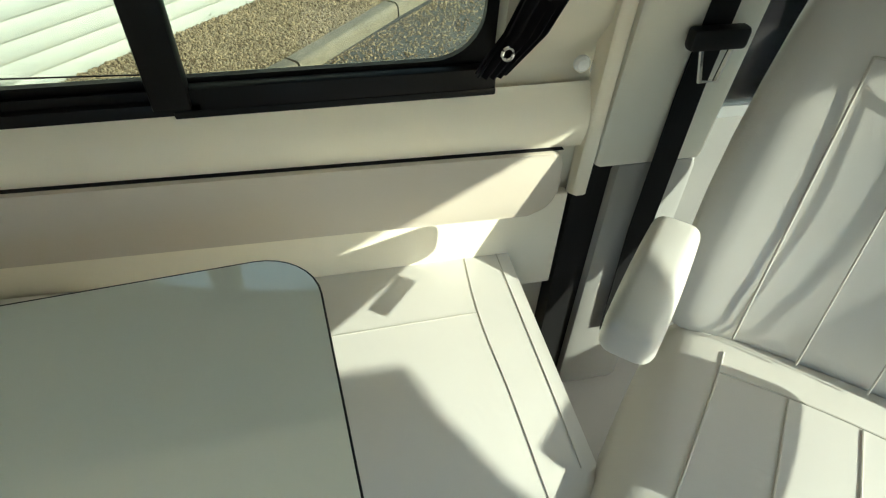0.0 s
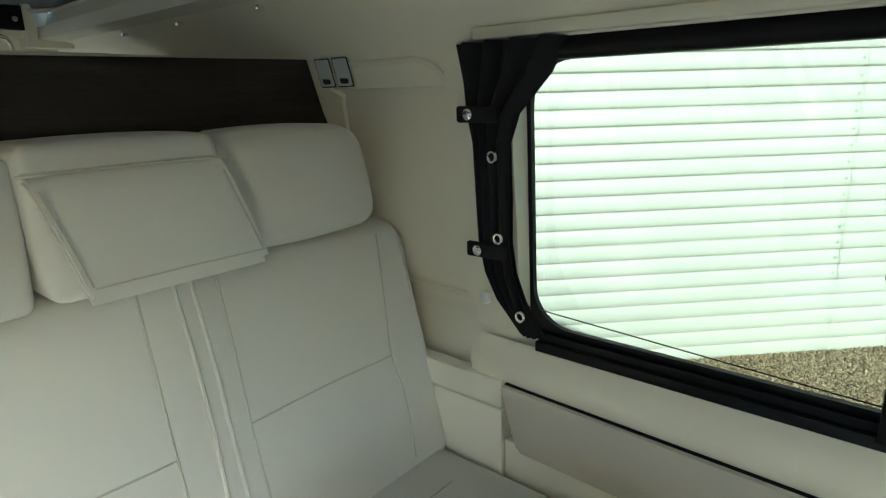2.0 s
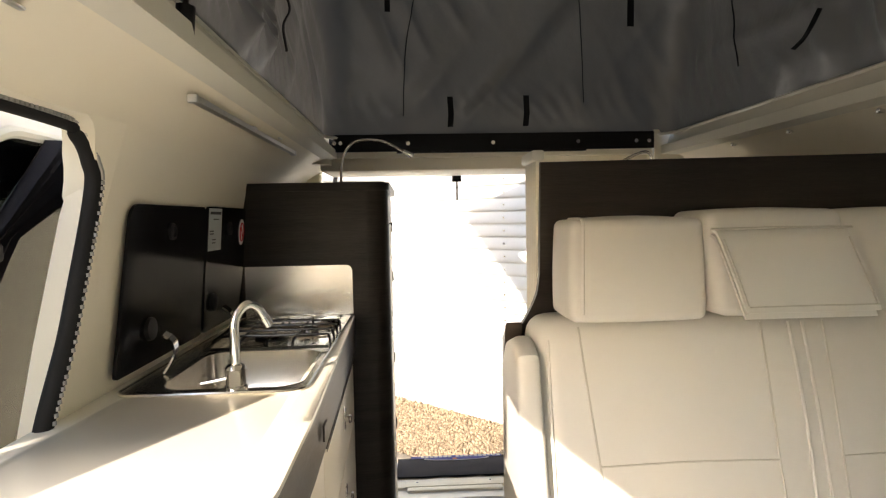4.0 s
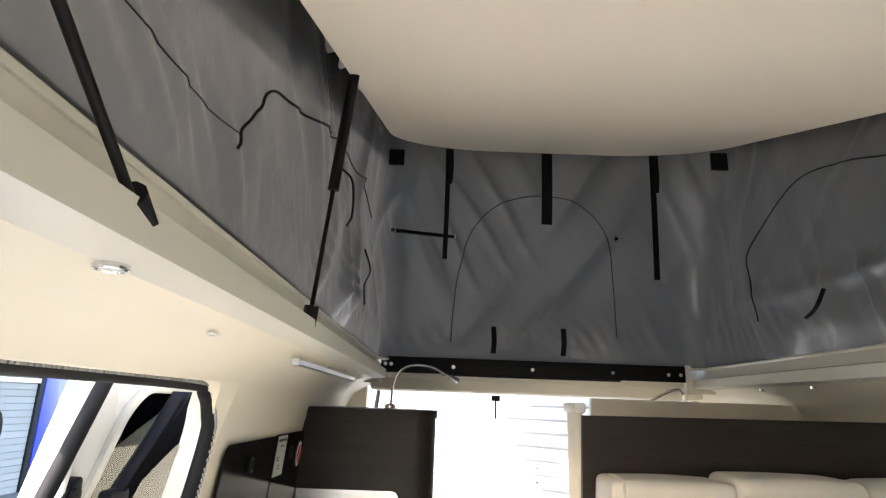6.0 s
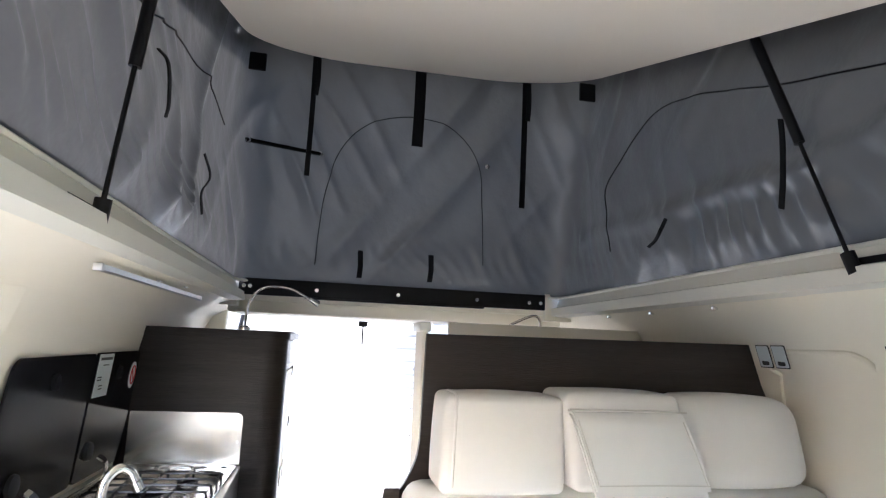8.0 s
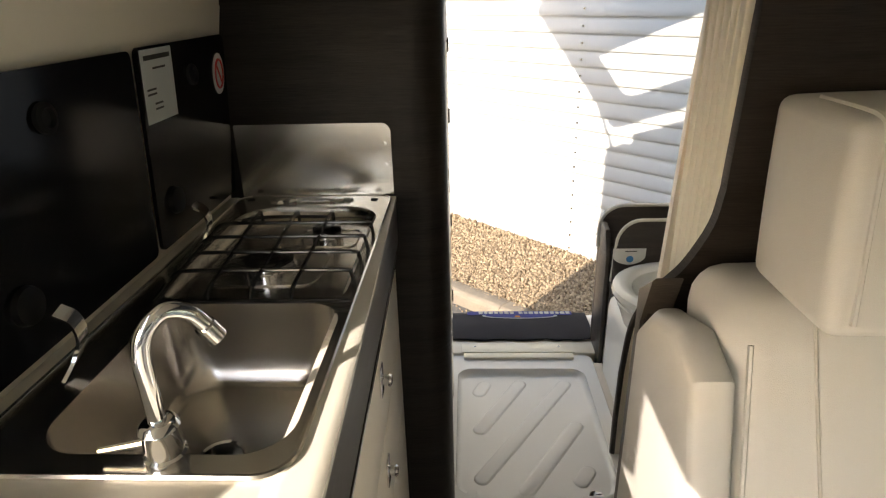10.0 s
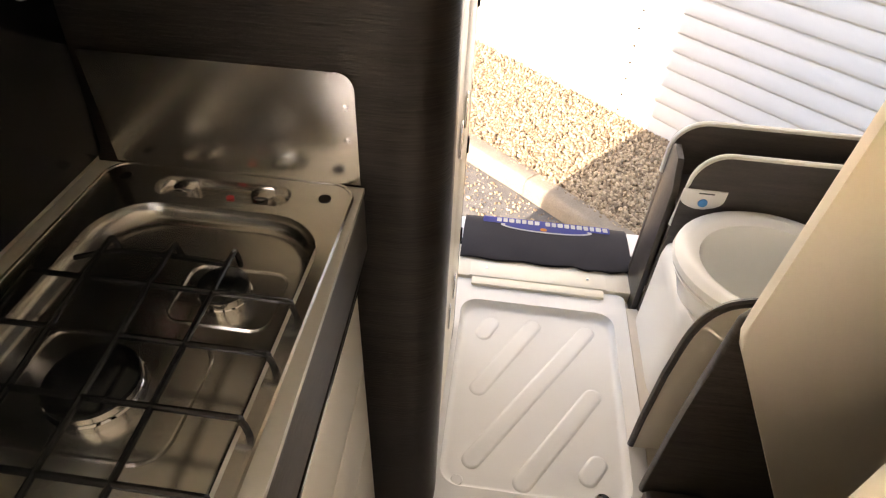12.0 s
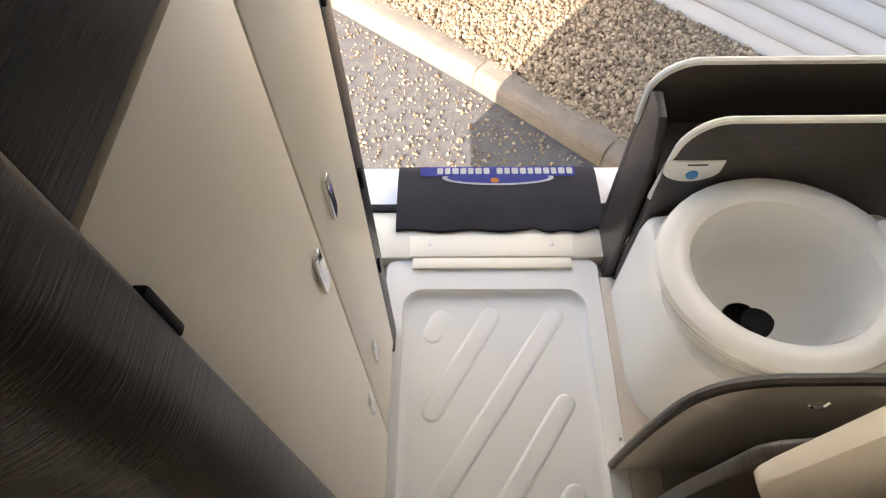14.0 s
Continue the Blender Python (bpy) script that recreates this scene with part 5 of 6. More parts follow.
hang_strap(-0.46, 2.215, 2.31, 1.845, 0.018, "strap", "narrow black strap with a hook hanging from the roof", True)
hang_strap(0.325, 2.195, 2.295, 1.79, 0.022, "strap", "black strap with a hook hanging from the roof", True)
hang_strap(-0.07, 2.25, 2.325, 2.005, 0.042, "strap", "wide black strap hanging from the roof")
for x in (-0.24, 0.055):
    u, v = canvas_at(x, 2.62, 1.60)
    pts = on_canvas([(u, 0.04), (u, 0.09), (u + 0.001, 0.155)], 0.006)
    part("tab", ribbon(pts, 0.022, 0.003, (1, 0, 0)), STRAP, canvas, "short black tab sewn to the canvas")
for x, y in ((-0.66, 2.22), (0.50, 2.02)):
    tagged(part("canvas_pocket", box((x - 0.03, y, roof_z(y) - 0.075), (x + 0.03, y + 0.012, roof_z(y) - 0.01), 0.004), STRAP), "black cloth tab under the roof edge", "strap", group="roof edge tabs")
# zipped window flaps
for places, label in (([(-0.42, 2.6, 1.56), (-0.41, 2.55, 1.80), (-0.37, 2.48, 2.0), (-0.25, 2.43, 2.13), (-0.08, 2.42, 2.17), (0.10, 2.43, 2.13), (0.21, 2.47, 2.0), (0.25, 2.53, 1.85), (0.27, 2.6, 1.60)], "zipped arched window flap in the rear canvas"),
                      ([(-0.69, 0.717, 1.60), (-0.69, 0.74, 1.66), (-0.69, 0.80, 1.713), (-0.69, 0.96, 1.765), (-0.69, 1.24, 1.87), (-0.69, 1.516, 1.96), (-0.68, 1.85, 1.985), (-0.66, 2.12, 1.97)], "zipped window flap in the side canvas"),
                      ([(0.61, 2.10, 1.636), (0.61, 2.12, 1.76), (0.61, 2.088, 1.877), (0.61, 1.928, 1.997), (0.61, 1.75, 2.032), (0.61, 1.473, 1.956), (0.61, 1.273, 1.891), (0.61, 0.95, 1.80)], "zipped window flap in the side canvas")):
    part("zip", tube(canvas_line(places, 8), 0.0022, 6), BLACK, canvas, label)
part("seam", tube(canvas_line([(-0.69, 0.717, 1.615), (-0.69, 0.55, 1.60), (-0.69, 0.40, 1.60), (-0.69, 0.2, 1.59)], 6), 0.0009, 6), CURTAIN, canvas, "thin seam across the side canvas")
bm = tube([(-0.645, 2.06, 1.90), (-0.42, 2.38, 1.975)], 0.007, 8)
barL = thing("tension_rod", "black rod across the canvas corner", "rod")
part("rod", bm, STRAP, barL)
for p in ((-0.64, 2.065, 1.90), (-0.425, 2.372, 1.973)):
    part("end_cap", lathe([(0.008, -0.004), (0.008, 0.004), (0.001, 0.005)], p, 1, 10), CHROME, barL)
u, v = canvas_at(0.265, 2.48, 2.03)
tagged(part("canvas_stud", lathe([(0.010, 0), (0.009, -0.006), (0.001, -0.006)], canvas_point(u, v, 0.006), 1, 12), CHROME), "metal press stud on the canvas", "stud")
for places in ([(-0.69, 1.27, 1.80), (-0.66, 1.24, 1.76), (-0.66, 1.27, 1.70), (-0.68, 1.33, 1.69)], [(-0.69, 1.72, 1.74), (-0.67, 1.72, 1.68), (-0.68, 1.69, 1.63), (-0.68, 1.72, 1.58)],
               [(0.60, 1.70, 1.67), (0.585, 1.71, 1.63), (0.60, 1.76, 1.615), (0.60, 1.80, 1.60)], [(0.60, 1.24, 1.80), (0.585, 1.22, 1.74), (0.59, 1.23, 1.66), (0.60, 1.25, 1.60)]):
    part("tie_tape", ribbon(spline(places, 5), 0.016, 0.003, (0, 1, 0.4)), STRAP, canvas, "curled black tie tape on the canvas")
# LED strip, spotlight and flexible reading lamps
led = thing("strip_light", "slim aluminium strip light under the roof edge", "light")
bm = prism([(-0.764, 1.386), (-0.753, 1.388), (-0.752, 1.398), (-0.768, 1.397)], 1, 1.33, 2.16, 0.003)
part("body", bm, ALU, led, "bright aluminium profile")
for y in (1.324, 2.166):
    part("end_cap", box((-0.769, y - 0.006, 1.385), (-0.751, y + 0.006, 1.400), 0.003), ALU, led)
SPOT_Z = 1.4145
spot = thing("spot_light", "round chrome ceiling spotlight", "light")
part("ring", lathe([(0.0145, 0.008), (0.0145, -0.001), (0.012, -0.002), (0.009, -0.0005), (0.001, -0.0005)], (-0.735, 0.555, SPOT_Z), 2, 28), CHROME, spot)
part("lens", lathe([(0.009, -0.0008), (0.001, -0.0014)], (-0.735, 0.555, SPOT_Z), 2, 20), LAMPGLASS, spot)
spot.rotation_euler = (0, 0, 0)


def reading_lamp(foot, pts, label):
    l = thing("reading_lamp", label, "lamp", group="reading lamps")
    part("socket", lathe([(0.022, 0), (0.022, 0.012), (0.012, 0.018), (0.006, 0.02)], foot, 2, 18), CHROME, l)
    line = spline(pts, 8)
    part("gooseneck", tube(line, 0.0048, 10), STEEL, l)
    d = (line[-1] - line[-3]).normalized()
    part("head", tube([line[-1] - d * 0.005, line[-1] + d * 0.035], 0.0085, 12, r2=0.012), CHROME, l)


reading_lamp((-0.645, 2.42, 1.298), [(-0.645, 2.42, 1.31), (-0.635, 2.41, 1.40), (-0.59, 2.40, 1.455), (-0.50, 2.42, 1.46), (-0.42, 2.45, 1.425)], "steel gooseneck reading lamp on the tall cupboard")
reading_lamp((0.48, 2.42, 1.318), [(0.48, 2.42, 1.33), (0.475, 2.41, 1.39), (0.44, 2.40, 1.405), (0.36, 2.40, 1.37), (0.32, 2.40, 1.34)], "steel gooseneck reading lamp behind the partition")
tagged(part("lamp_shelf", box((0.40, 2.34, 1.30), (0.86, 2.50, 1.318), 0.004), WOODH), "dark wood shelf above the wash room", "shelf")
for y, z, x in ((0.9, 1.40, -0.775), (1.72, 1.405, -0.76), (1.95, 1.41, -0.75)):
    tagged(part("liner_clip", box((x - 0.006, y - 0.014, z - 0.003), (x + 0.002, y + 0.014, z + 0.001), 0.002), ALU), "small clip in the roof liner", "clip", group="roof liner clips")
for y in (1.62, 1.95, 2.25):
    tagged(part("liner_clip", box((0.685, y - 0.006, 1.405), (0.70, y + 0.006, 1.425), 0.002), CHROME), "small clip in the roof liner", "clip", group="roof liner clips")
HOOK = 1.262
hook = thing("door_stay", "black stay hanging from the rear door frame", "stay")
part("rod", box((-0.192, 3.0, HOOK), (-0.184, 3.012, 1.345), 0.002), BLACK, hook)
part("foot", box((-0.21, 2.99, 1.345), (-0.168, 3.02, 1.372), 0.003), BLACK, hook)

# ---- sliding door, standing open outside ----
sd = thing("sliding_door", "white sliding side door standing open outside", "door")
DX = -1.09
bm = bmesh.new()
plate_out = rounded(0.80, -0.45, 2.25, 1.40, 0.06)
plate_in = rounded(0.925, 0.72, 2.10, 1.33, 0.07, 8)
def ring_slab(outer, inner, x0, x1, steps=8):
    bm = bmesh.new()
    for x in (x0, x1):
        loops = []
        for pts in (outer, inner):
            vs = [bm.verts.new((x, y, z)) for y, z in pts]
            loops += [bm.edges.new((vs[i], vs[(i + 1) % len(vs)])) for i in range(len(vs))]
        bmesh.ops.triangle_fill(bm, use_beauty=True, edges=loops)
    for pts in (outer, inner):
        loft([[Vector((x0, y, z)) for y, z in pts + pts[:1]], [Vector((x1, y, z)) for y, z in pts + pts[:1]]], bm)
    bmesh.ops.remove_doubles(bm, verts=bm.verts, dist=0.0003)
    return bm
def lean_door(bm):
    for v in bm.verts:
        v.co.x += max(0, v.co.z - 0.7) * 0.12
        v.co.y += max(0, v.co.z - 0.7) * 0.42 if v.co.y < 1.5 else 0
    return bm
part("panel", lean_door(ring_slab(plate_out, plate_in, DX - 0.05, DX)), PAINT, sd)
g = part("pane", lean_door(prism(rounded(0.915, 0.71, 2.11, 1.34, 0.07, 8), 0, DX - 0.03, DX - 0.026)), GLASS, sd)
g.visible_shadow = False
part("seal", tube([(DX + 0.004 + max(0, z - 0.7) * 0.12, y + (max(0, z - 0.7) * 0.42 if y < 1.5 else 0), z) for y, z in plate_in], 0.010, 8, closed=True), LIP, sd)
part("lock", lean_door(prism(rounded(0.845, 1.03, 0.88, 1.19, 0.016, 6), 0, DX, DX + 0.016, 0.004)), BLACK, sd, "black door lock")
for z in (1.055, 1.165):
    part("lock_bolt", lathe([(0.012, 0), (0.012, 0.006), (0.001, 0.008)], (DX + 0.018 + (z - 0.7) * 0.12, 0.862 + (z - 0.7) * 0.42, z), 0, 14), BLACK, sd)
edge_line = [(DX + 0.004 + max(0, z - 0.7) * 0.12, 0.812 + max(0, z - 0.7) * 0.42, z) for z in (-0.40, 0.2, 0.7, 1.0, 1.36)]
part("edge_seal", tube(edge_line, 0.013, 10), RUBBER, sd, "black rubber seal along the door edge")
dc = thing("door_curtain", "charcoal curtain gathered in the sliding door window", "curtain")
rows = []
for z, half, mid in ((1.325, 0.13, 1.44), (1.27, 0.105, 1.37), (1.21, 0.055, 1.27), (1.165, 0.030, 1.205), (1.13, 0.030, 1.185), (1.05, 0.032, 1.145), (0.90, 0.042, 1.085), (0.75, 0.048, 1.03)):
    rows.append([Vector((DX + 0.026 + (z - 0.7) * 0.12 + 0.012 * math.sin(k * 1.35 + z * 3), mid + half * (k / 20 - 1), z)) for k in range(41)])
part("cloth", loft(rows), CURTAIN, dc)
part("tie", box((DX + 0.066, 1.140, 1.130), (DX + 0.092, 1.200, 1.160), 0.006), CURTAIN, dc)
# Added out of view: stops the low sun reaching the wash room boards.
tagged(part("door_rail", box((-1.22, 0.33, 1.370), (-1.16, 1.30, 1.58), 0.006), PAINT), "unseen white box added beside the roof edge to block sun", "rail", kind="structure")
# the opening's rounded upper corner
corner = [(1.312, DOOR_Z1 + 0.004), *[(1.18 + 0.10 * math.sin(a), DOOR_Z1 - 0.115 + 0.117 * math.cos(a)) for a in [radians(90 * k / 8) for k in range(9)]], (1.312, DOOR_Z1 - 0.16)]
bm = prism(corner, 0, -0.05, 0.0)
for v in bm.verts:
    v.co.x += CENTRE - side_x(v.co.z) + 0.001
tagged(part("door_corner", bm, TRIM), "rounded cream corner of the door opening", "trim", kind="structure")
# rubber seal round the door opening
seal_pts = [(-0.2, DOOR_Z1 + 0.002), (0.6, DOOR_Z1), (1.18, DOOR_Z1 - 0.004), (1.245, DOOR_Z1 - 0.022), (1.275, DOOR_Z1 - 0.060), (1.278, DOOR_Z1 - 0.115), (1.225, 1.03), (1.14, 0.7), (1.12, FLOOR)]
seal_line = spline([(CENTRE - side_x(min(z, 1.2)) + 0.006, y, z) for y, z in seal_pts], 10)
seal = thing("door_seal", "ribbed black rubber seal round the sliding door opening", "seal")
part("profile", tube(seal_line, 0.014, 10), RUBBER, seal)
bm = bmesh.new()
for a, b in zip(seal_line, seal_line[1:]):
    n = max(1, int((b - a).length / 0.009))
    for k in range(n):
        p = a.lerp(b, k / n)
        d = (b - a).normalized()
        box(p + Vector((0.006, -0.003, -0.003)) , p + Vector((0.016, 0.003, 0.003)), bm=bm)
part("ribs", bm, GREY, seal)
jamb = side_strip(FLOOR, DOOR_Z1, 1.12, 1.315, -1, thick=0.045)
for v in jamb.verts:
    if v.co.y < 1.2:
        v.co.y = 1.305 - 0.26 * max(0, 1.32 - v.co.z) if v.co.z > 0.7 else 1.14
tagged(part("door_jamb", jamb, TRIM), "cream moulded door jamb", "jamb", kind="structure")

# ---- outside ----
GZ = -0.70
# tailgate, raised behind the vehicle
tg = thing("tailgate", "white tailgate with a window raised open behind the vehicle", "tailgate")
def up_plane(bm):
    """Lay a flat panel (x across, y along) into the raised plane."""
    for v in bm.verts:
        x, y, z = v.co
        v.co = Vector((x, 3.14 + y * 0.945 - z * 0.33, 1.47 + y * 0.33 + z * 0.945))
    return bm
bm = bmesh.new()
t_out, t_in = rounded(-0.86, 0.0, 0.78, 1.18, 0.06), rounded(-0.66, 0.16, 0.58, 0.60, 0.08)
for z in (0.0, 0.06):
    loops = []
    for pts in (t_out, t_in):
        vs = [bm.verts.new((x, y, z)) for x, y in pts]
        loops += [bm.edges.new((vs[i], vs[(i + 1) % len(vs)])) for i in range(len(vs))]
    bmesh.ops.triangle_fill(bm, use_beauty=True, edges=loops)
for pts in (t_out, t_in):
    loft([[Vector((x, y, 0.0)) for x, y in pts + pts[:1]], [Vector((x, y, 0.06)) for x, y in pts + pts[:1]]], bm)
bmesh.ops.remove_doubles(bm, verts=bm.verts, dist=0.0003)
part("panel", up_plane(bm), PAINT, tg)
tp = part("pane", up_plane(prism(rounded(-0.67, 0.15, 0.59, 0.61, 0.08), 2, 0.02, 0.025)), GLASS, tg)
tp.visible_shadow = False
for x in (-0.78, 0.70):
    part("stay", tube([(x, 3.02, 1.10), (x, 3.55, 1.60)], 0.011, 10), BLACK, tg)

tagged(part("ground", loft([[Vector((x, y, GZ)) for x in (-900, -40, -12, 0, 12, 40, 900)] for y in (-900, -40, -12, 0, 12, 40, 900)]), TARMAC), "grey tarmac yard strewn with light stones", "ground", kind="structure")
# the clad wall runs aslant behind the vehicle
WA, WB = Vector((-0.80, 6.30, 0)), Vector((5.94, -0.26, 0))
WD = (WB - WA).normalized()
WN = Vector((-WD.y, WD.x, 0))
if WN.dot(Vector((-1, -1, 0))) < 0:
    WN = -WN
BEDZ = -0.615
def bed_outline():
    k1 = [Vector((-1.70, 5.62, 0)), Vector((-0.19, 4.345, 0)), Vector((0.36, 3.84, 0)), Vector((1.7, 2.65, 0)), Vector((3.88, 0.48, 0)), Vector((4.79, -0.315, 0)), Vector((6.3, -1.75, 0))]
    return k1
KERB = bed_outline()
bm = bmesh.new()
front = []
for a, b in zip(KERB, KERB[1:]):
    n = max(2, int((b - a).length / 0.25))
    front += [a.lerp(b, k / n) for k in range(n)]
front.append(KERB[-1])
rows = []
for f in [k / 10 for k in range(11)]:
    row = []
    for p in front:
        s = (p - WA).dot(WD)
        q = WA + WD * s
        r = p.lerp(q, f)
        row.append(Vector((r.x, r.y, BEDZ + 0.015 * noise.noise(Vector((r.x * 2, r.y * 2, 0))) + 0.03 * f)))
    rows.append(row)
tagged(part("gravel_bed", loft(rows), GRAVEL), "tan pea gravel bed along the wall", "gravel", kind="structure")
def kerb_stone(a, b, i):
    d = (b - a).normalized()
    n = Vector((d.y, -d.x, 0))
    if n.dot(Vector((-1, -1, 0))) < 0:
        n = -n
    bm = bmesh.new()
    prof = [(0.0, GZ - 0.02), (0.0, -0.63), (0.012, -0.605), (0.03, -0.595), (0.125, -0.595), (0.125, GZ - 0.02)]
    rows = [[a + d * t * (b - a).length + Vector((0, 0, z)) - n * (off - 0.06) for off, z in prof + prof[:1]] for t in (0.004, 0.996)]
    loft(rows, bm)
    for r in rows:
        bm.faces.new([bm.verts.new(p) for p in r[:-1]])
    bmesh.ops.remove_doubles(bm, verts=bm.verts, dist=0.0005)
    bmesh.ops.bevel(bm, geom=list(bm.edges), offset=0.006, segments=2, affect="EDGES", profile=0.5, clamp_overlap=True)
    tagged(part("kerb_stone", bm, CONCRETE), "weathered concrete kerb stone", "kerb", group="kerb stones")
stones = []
for a, b in zip(KERB, KERB[1:]):
    n = max(1, round((b - a).length / 0.85))
    stones += [(a.lerp(b, k / n), a.lerp(b, (k + 1) / n)) for k in range(n)]
for i, (a, b) in enumerate(stones):
    kerb_stone(a, b, i)
# pebbles
def pebbles(name, label, count, place, r0, r1, mat, seed, sink=0.4):
    rnd = random.Random(seed)
    bm = bmesh.new()
    bmesh.ops.create_icosphere(bm, subdivisions=1, radius=1)
    base = np.array([v.co for v in bm.verts])
    faces = np.array([[v.index for v in f.verts] for f in bm.faces])
    bm.free()
    vs, fs = [], []
    k = 0
    while k < count:
        q = place(rnd)
        if q is None:
            continue
        r = r0 + (r1 - r0) * rnd.random() ** 2
        rot = np.array(Euler((rnd.random() * 6, rnd.random() * 6, rnd.random() * 6)).to_matrix())
        sc = np.array([r * (0.8 + 0.6 * rnd.random()), r * (0.7 + 0.4 * rnd.random()), r * (0.5 + 0.3 * rnd.random())])
        pts = (base * (1 + 0.18 * np.array([rnd.random() - 0.5 for _ in base]))[:, None] * sc) @ rot.T + np.array(q) + np.array([0, 0, r * (0.5 - sink)])
        fs.append(faces + k * len(base))
        vs.append(pts)
        k += 1
    me = bpy.data.meshes.new(name)
    me.from_pydata(np.concatenate(vs).tolist(), [], np.concatenate(fs).tolist())
    me.materials.append(mat)
    me.shade_smooth()
    return tagged(new(name, me), label, "gravel", kind="stuff")
def in_bed(lo, hi, near):
    def f(rnd):
        s = lo + (hi - lo) * rnd.random()
        p = WA + WD * s
        i = min(range(len(front)), key=lambda j: abs((front[j] - WA).dot(WD) - s))
        depth = (front[i] - p).dot(WN)
        if depth < 0.1:
            return None
        d = rnd.random() ** near * (depth - 0.03)
        q = p + WN * d
        return (q.x, q.y, BEDZ + 0.03 * (1 - d / depth) + 0.006)
    return f
pebbles("gravel", "loose tan pebbles heaped behind the kerb", 34000, in_bed(0.0, 5.0, 0.8), 0.008, 0.018, PEBBLE, 3)
pebbles("gravel", "loose tan pebbles below the clad wall", 28000, in_bed(5.0, 9.2, 0.9), 0.007, 0.014, PEBBLE, 4)
def on_tarmac(rnd):
    x, y = -2.2 + 3.2 * rnd.random(), 3.2 + 3.0 * rnd.random()
    for a, b in zip(KERB, KERB[1:]):
        d = (b - a)
        n = Vector((d.y, -d.x, 0)).normalized()
        if n.dot(Vector((-1, -1, 0))) < 0:
            n = -n
        if 0 <= (Vector((x, y, 0)) - a).dot(d) / d.length_squared <= 1 and (Vector((x, y, 0)) - a).dot(n) > 0.08:
            return (x, y, GZ + 0.002)
    return None
pebbles("loose_stones", "scattered pale stones on the tarmac", 5200, on_tarmac, 0.004, 0.012, PEBBLE, 5)
def on_yard(rnd):
    s = rnd.random() * 4.2
    d = 0.12 + rnd.random() ** 1.5 * 1.6
    p = KERB[3].lerp(KERB[6], s / 4.2 * 0.999)
    q = p + WN * d
    return (q.x, q.y, GZ + 0.002)
pebbles("loose_stones", "scattered pale stones beyond the kerb", 13000, on_yard, 0.005, 0.013, PEBBLE, 6)

# clad wall: long corrugated sheets, one above another
PITCH, SHEET_H, RUN = 0.107, 0.856, 2.95
cladding = thing("clad_wall", "white horizontally corrugated steel wall of a building", "wall")
def sheet_mesh(length):
    prof = []
    per = [(0.0, 0.0), (0.010, 0.0), (0.012, 0.013), (0.018, 0.016), (0.045, 0.0155), (0.075, 0.011), (0.095, 0.005), (0.104, 0.001)]
    for k in range(8):
        prof += [(k * PITCH + z, d) for z, d in per]
    prof.append((8 * PITCH + 0.012, 0.003))
    rows = [[Vector((s, -d, z)) for z, d in prof] for s in (0.0, length)]
    bm = loft(rows)
    loft([[p + Vector((0, 0.004, 0)) for p in r] for r in rows], bm)
    me = bpy.data.meshes.new("sheet")
    bm.to_mesh(me)
    bm.free()
    me.materials.append(CLADDING)
    me.shade_smooth()
    return me
sm = sheet_mesh(RUN + 0.05)
ang = math.atan2(WD.y, WD.x)
for col in range(5):
    for row in range(5):
        s = new("sheet", sm)
        s.parent = cladding
        p = WA + WD * (col * RUN - 1.28) + WN * (0.004 * (col % 2))
        s.matrix_basis = Matrix.Translation((p.x, p.y, -0.60 + row * SHEET_H)) @ Matrix.Rotation(ang, 4, "Z")
bm = bmesh.new()
for col in range(1, 5):
    for row in range(40):
        p = WA + WD * (col * RUN - 1.28 - 0.035) + WN * 0.024
        zz = -0.60 + row * PITCH + 0.06
        lathe([(0.008, -0.003), (0.007, 0.003), (0.001, 0.004)], (p.x, p.y, zz), 1, 8, bm)
part("fixing_screws", bm, STEEL, cladding)
core = bmesh.new()
a, b = WA - WD * 1.2, WA + WD * 13.5
loft([[Vector((q.x - WN.x * 0.02, q.y - WN.y * 0.02, z)) for z in (-0.75, 3.67)] for q in (a, b)], core)
part("backing", core, CLADDING, cladding)
# return wall at the far end
rt = thing("clad_wall", "white corrugated return wall in shade", "wall")
RD = (WN * 0.9 - WD * 0.5).normalized()
corner = WA - WD * (-0.18)
ra = math.atan2(-RD.y, -RD.x)
for row in range(5):
    s = new("sheet", sm)
    s.parent = rt
    p = corner + RD * (RUN + 0.05)
    s.matrix_basis = Matrix.Translation((p.x, p.y, -0.60 + row * SHEET_H)) @ Matrix.Rotation(ra, 4, "Z")
# glazed door in the clad wall, step and turf
gd = thing("glazed_door", "white-framed glazed door in the clad wall", "door")
p = WA + WD * 9.35 + WN * 0.03
mat_door = Matrix.Translation((p.x, p.y, -0.57)) @ Matrix.Rotation(ang, 4, "Z")
fr = part("door_frame", prism([(0, 0), (1.1, 0), (1.1, 2.2), (0, 2.2), (0, 0.1), (0.12, 0.1), (0.12, 2.08), (0.98, 2.08), (0.98, 0.1), (0, 0.1)][:4], 1, -0.03, 0.0, 0.004), PAINT, gd)
fr.matrix_basis = mat_door
gp = part("pane", prism(rounded(0.16, 0.20, 0.94, 2.05, 0.01), 1, -0.036, -0.031), material("dark_door_glass", (0.10, 0.14, 0.17), 0.08), gd)
gp.matrix_basis = mat_door
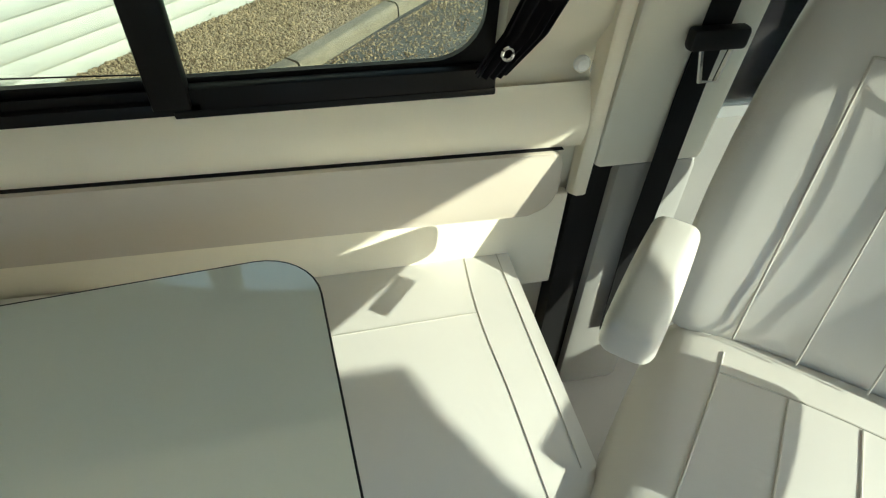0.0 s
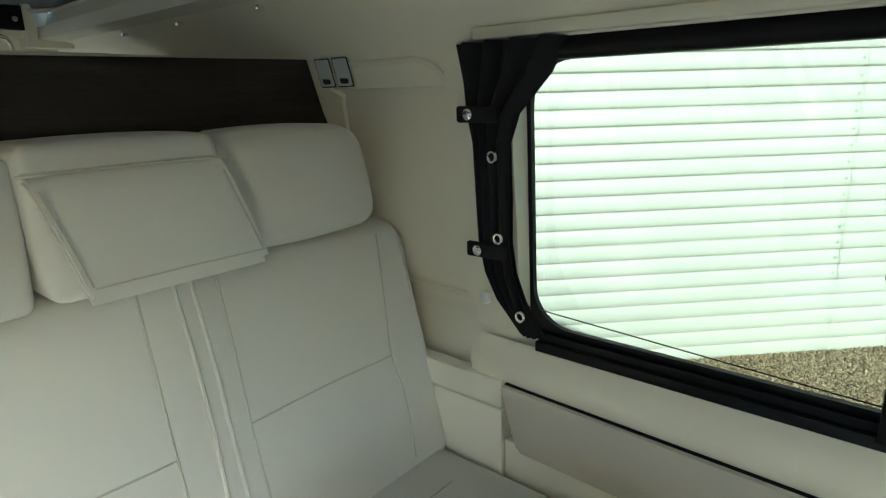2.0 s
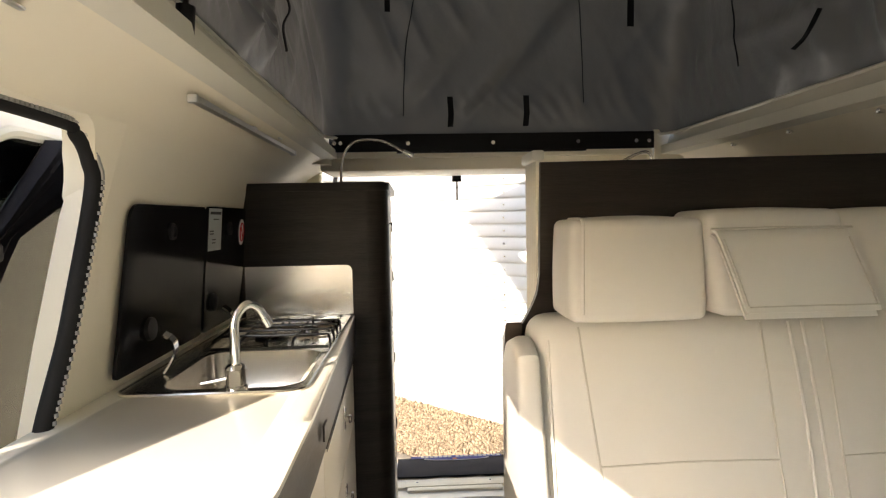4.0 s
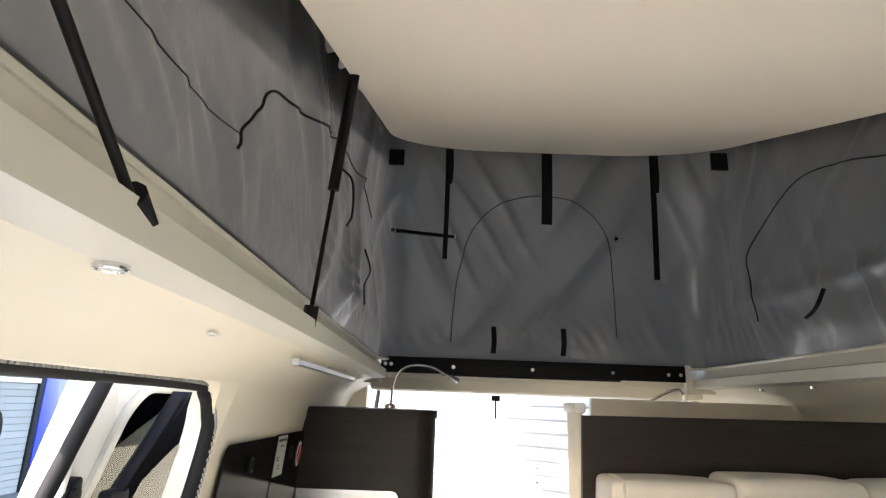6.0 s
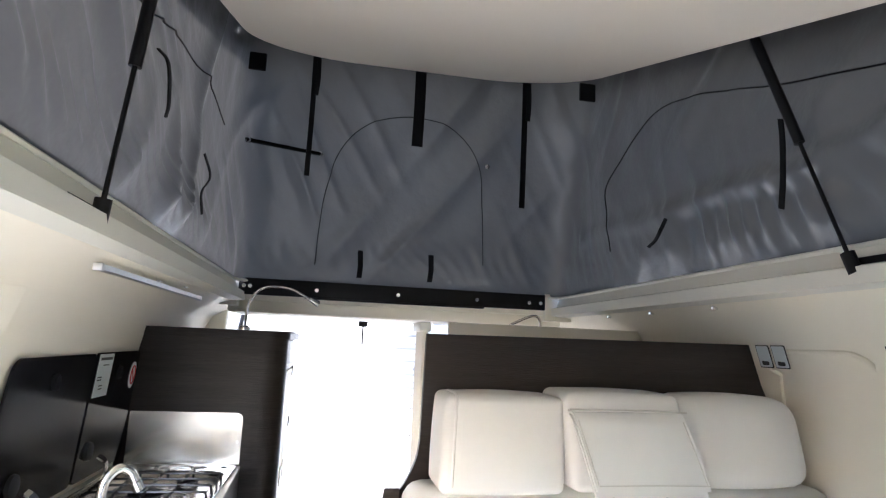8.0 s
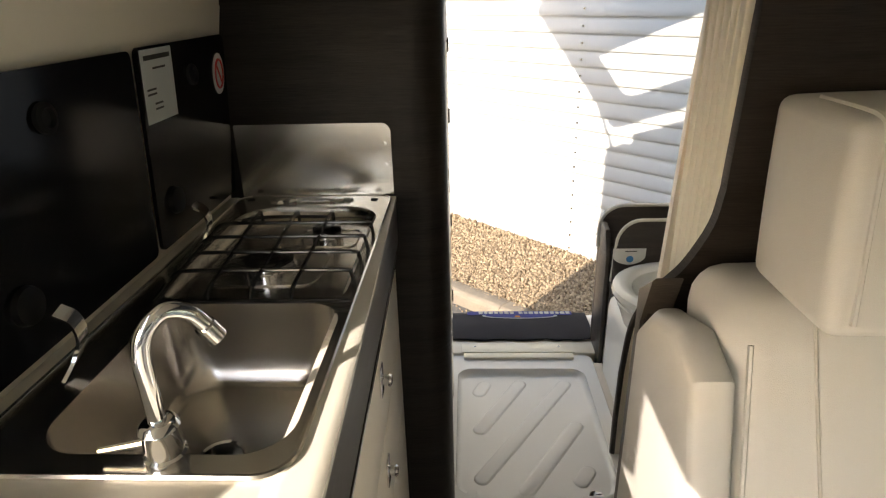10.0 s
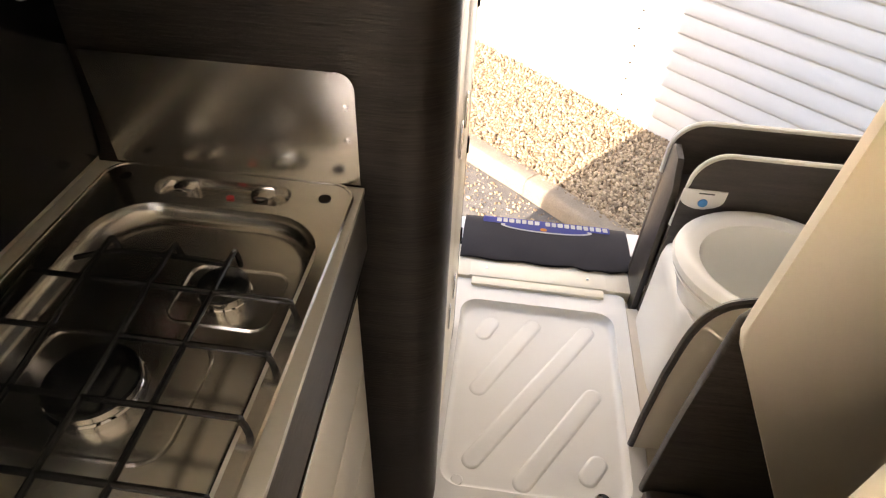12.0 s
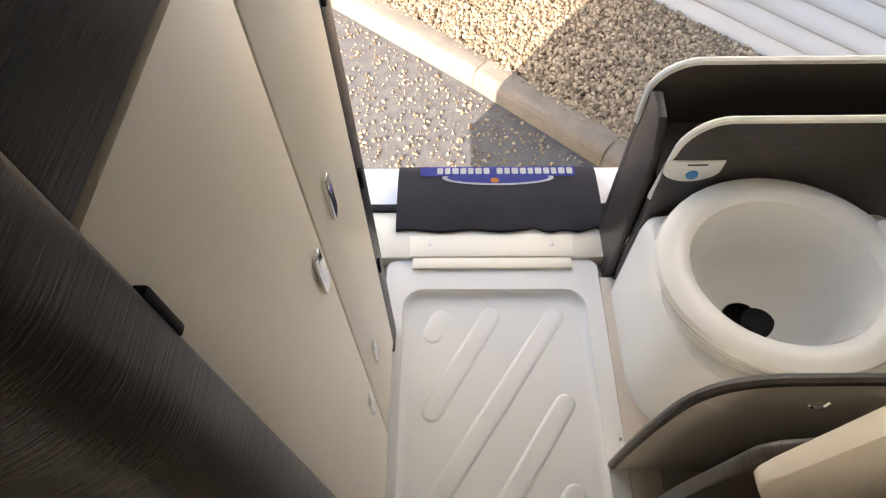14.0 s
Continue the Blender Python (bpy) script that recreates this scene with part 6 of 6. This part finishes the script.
tagged(part("paving", prism([(4.84, -0.27), (5.44, 0.12), (7.9, -2.2), (6.4, -1.76)], 2, GZ, -0.578), TARMAC), "grey tarmac path before the door", "pavement", kind="structure")
tagged(part("turf", prism([(5.60, -1.18), (5.0, -1.30), (4.55, -1.95), (6.0, -3.6), (8.0, -3.6), (7.2, -2.7)], 2, GZ, GZ + 0.012), GREENTURF), "green artificial turf mat on the yard", "turf", kind="structure")

# what shows beyond the sliding door
SIDING = material("grey_painted_boards", (0.30, 0.285, 0.26), 0.7, scale=2, mix=0.5, grain=0.001, grain_scale=60, contrast=0.2, spread=0.06)
far = thing("neighbour_building", "grey boarded building with white eaves and a blue corner", "building")
for k in range(16):
    part("board", box((-9.0, -6.0, GZ + 0.135 * k), (-8.96, 13.05, GZ + 0.135 * k + 0.127), 0.004, 1), SIDING, far)
part("backing", box((-9.1, -6.0, GZ), (-9.001, 22.0, 3.1)), SIDING, far)
part("eaves_board", box((-9.05, -6.0, 1.46), (-8.90, 13.05, 1.56), 0.01), PAINT, far, "white eaves board")
part("eaves_board", box((-9.05, -6.0, 1.60), (-8.80, 13.05, 2.30), 0.01), PAINT, far, "white eaves board")
part("corner_post", box((-9.02, 13.06, GZ), (-8.92, 13.22, 3.1), 0.01), RUBBER, far, "dark corner post")
part("corner_panel", box((-9.0, 13.23, GZ), (-8.9, 13.75, 3.1), 0.01), material("blue_painted_panel", (0.03, 0.05, 0.55), 0.4, contrast=0.1), far, "blue painted corner panel")
for k in range(16):
    part("board", box((-9.0, 13.76, GZ + 0.135 * k), (-8.96, 22.0, GZ + 0.135 * k + 0.127), 0.004, 1), SIDING, far)
# dark glossy arch laid on the boards
arch = [(11.3, -0.65), (12.2, -0.65), *[(11.75 + 0.45 * math.cos(a), 0.60 + 0.42 * math.sin(a)) for a in [math.pi * k / 10 for k in range(11)]]]
part("window", prism(arch, 0, -8.955, -8.93), BLACKGLASS, far, "dark arched shape on the boards")
part("sill", box((-8.96, 8.0, -0.84), (-8.86, 13.05, -0.74), 0.01), PAINT, far, "white sill board")
part("roof", box((-10.0, -6.2, 3.1), (-8.6, 22.2, 3.3)), GREY, far)
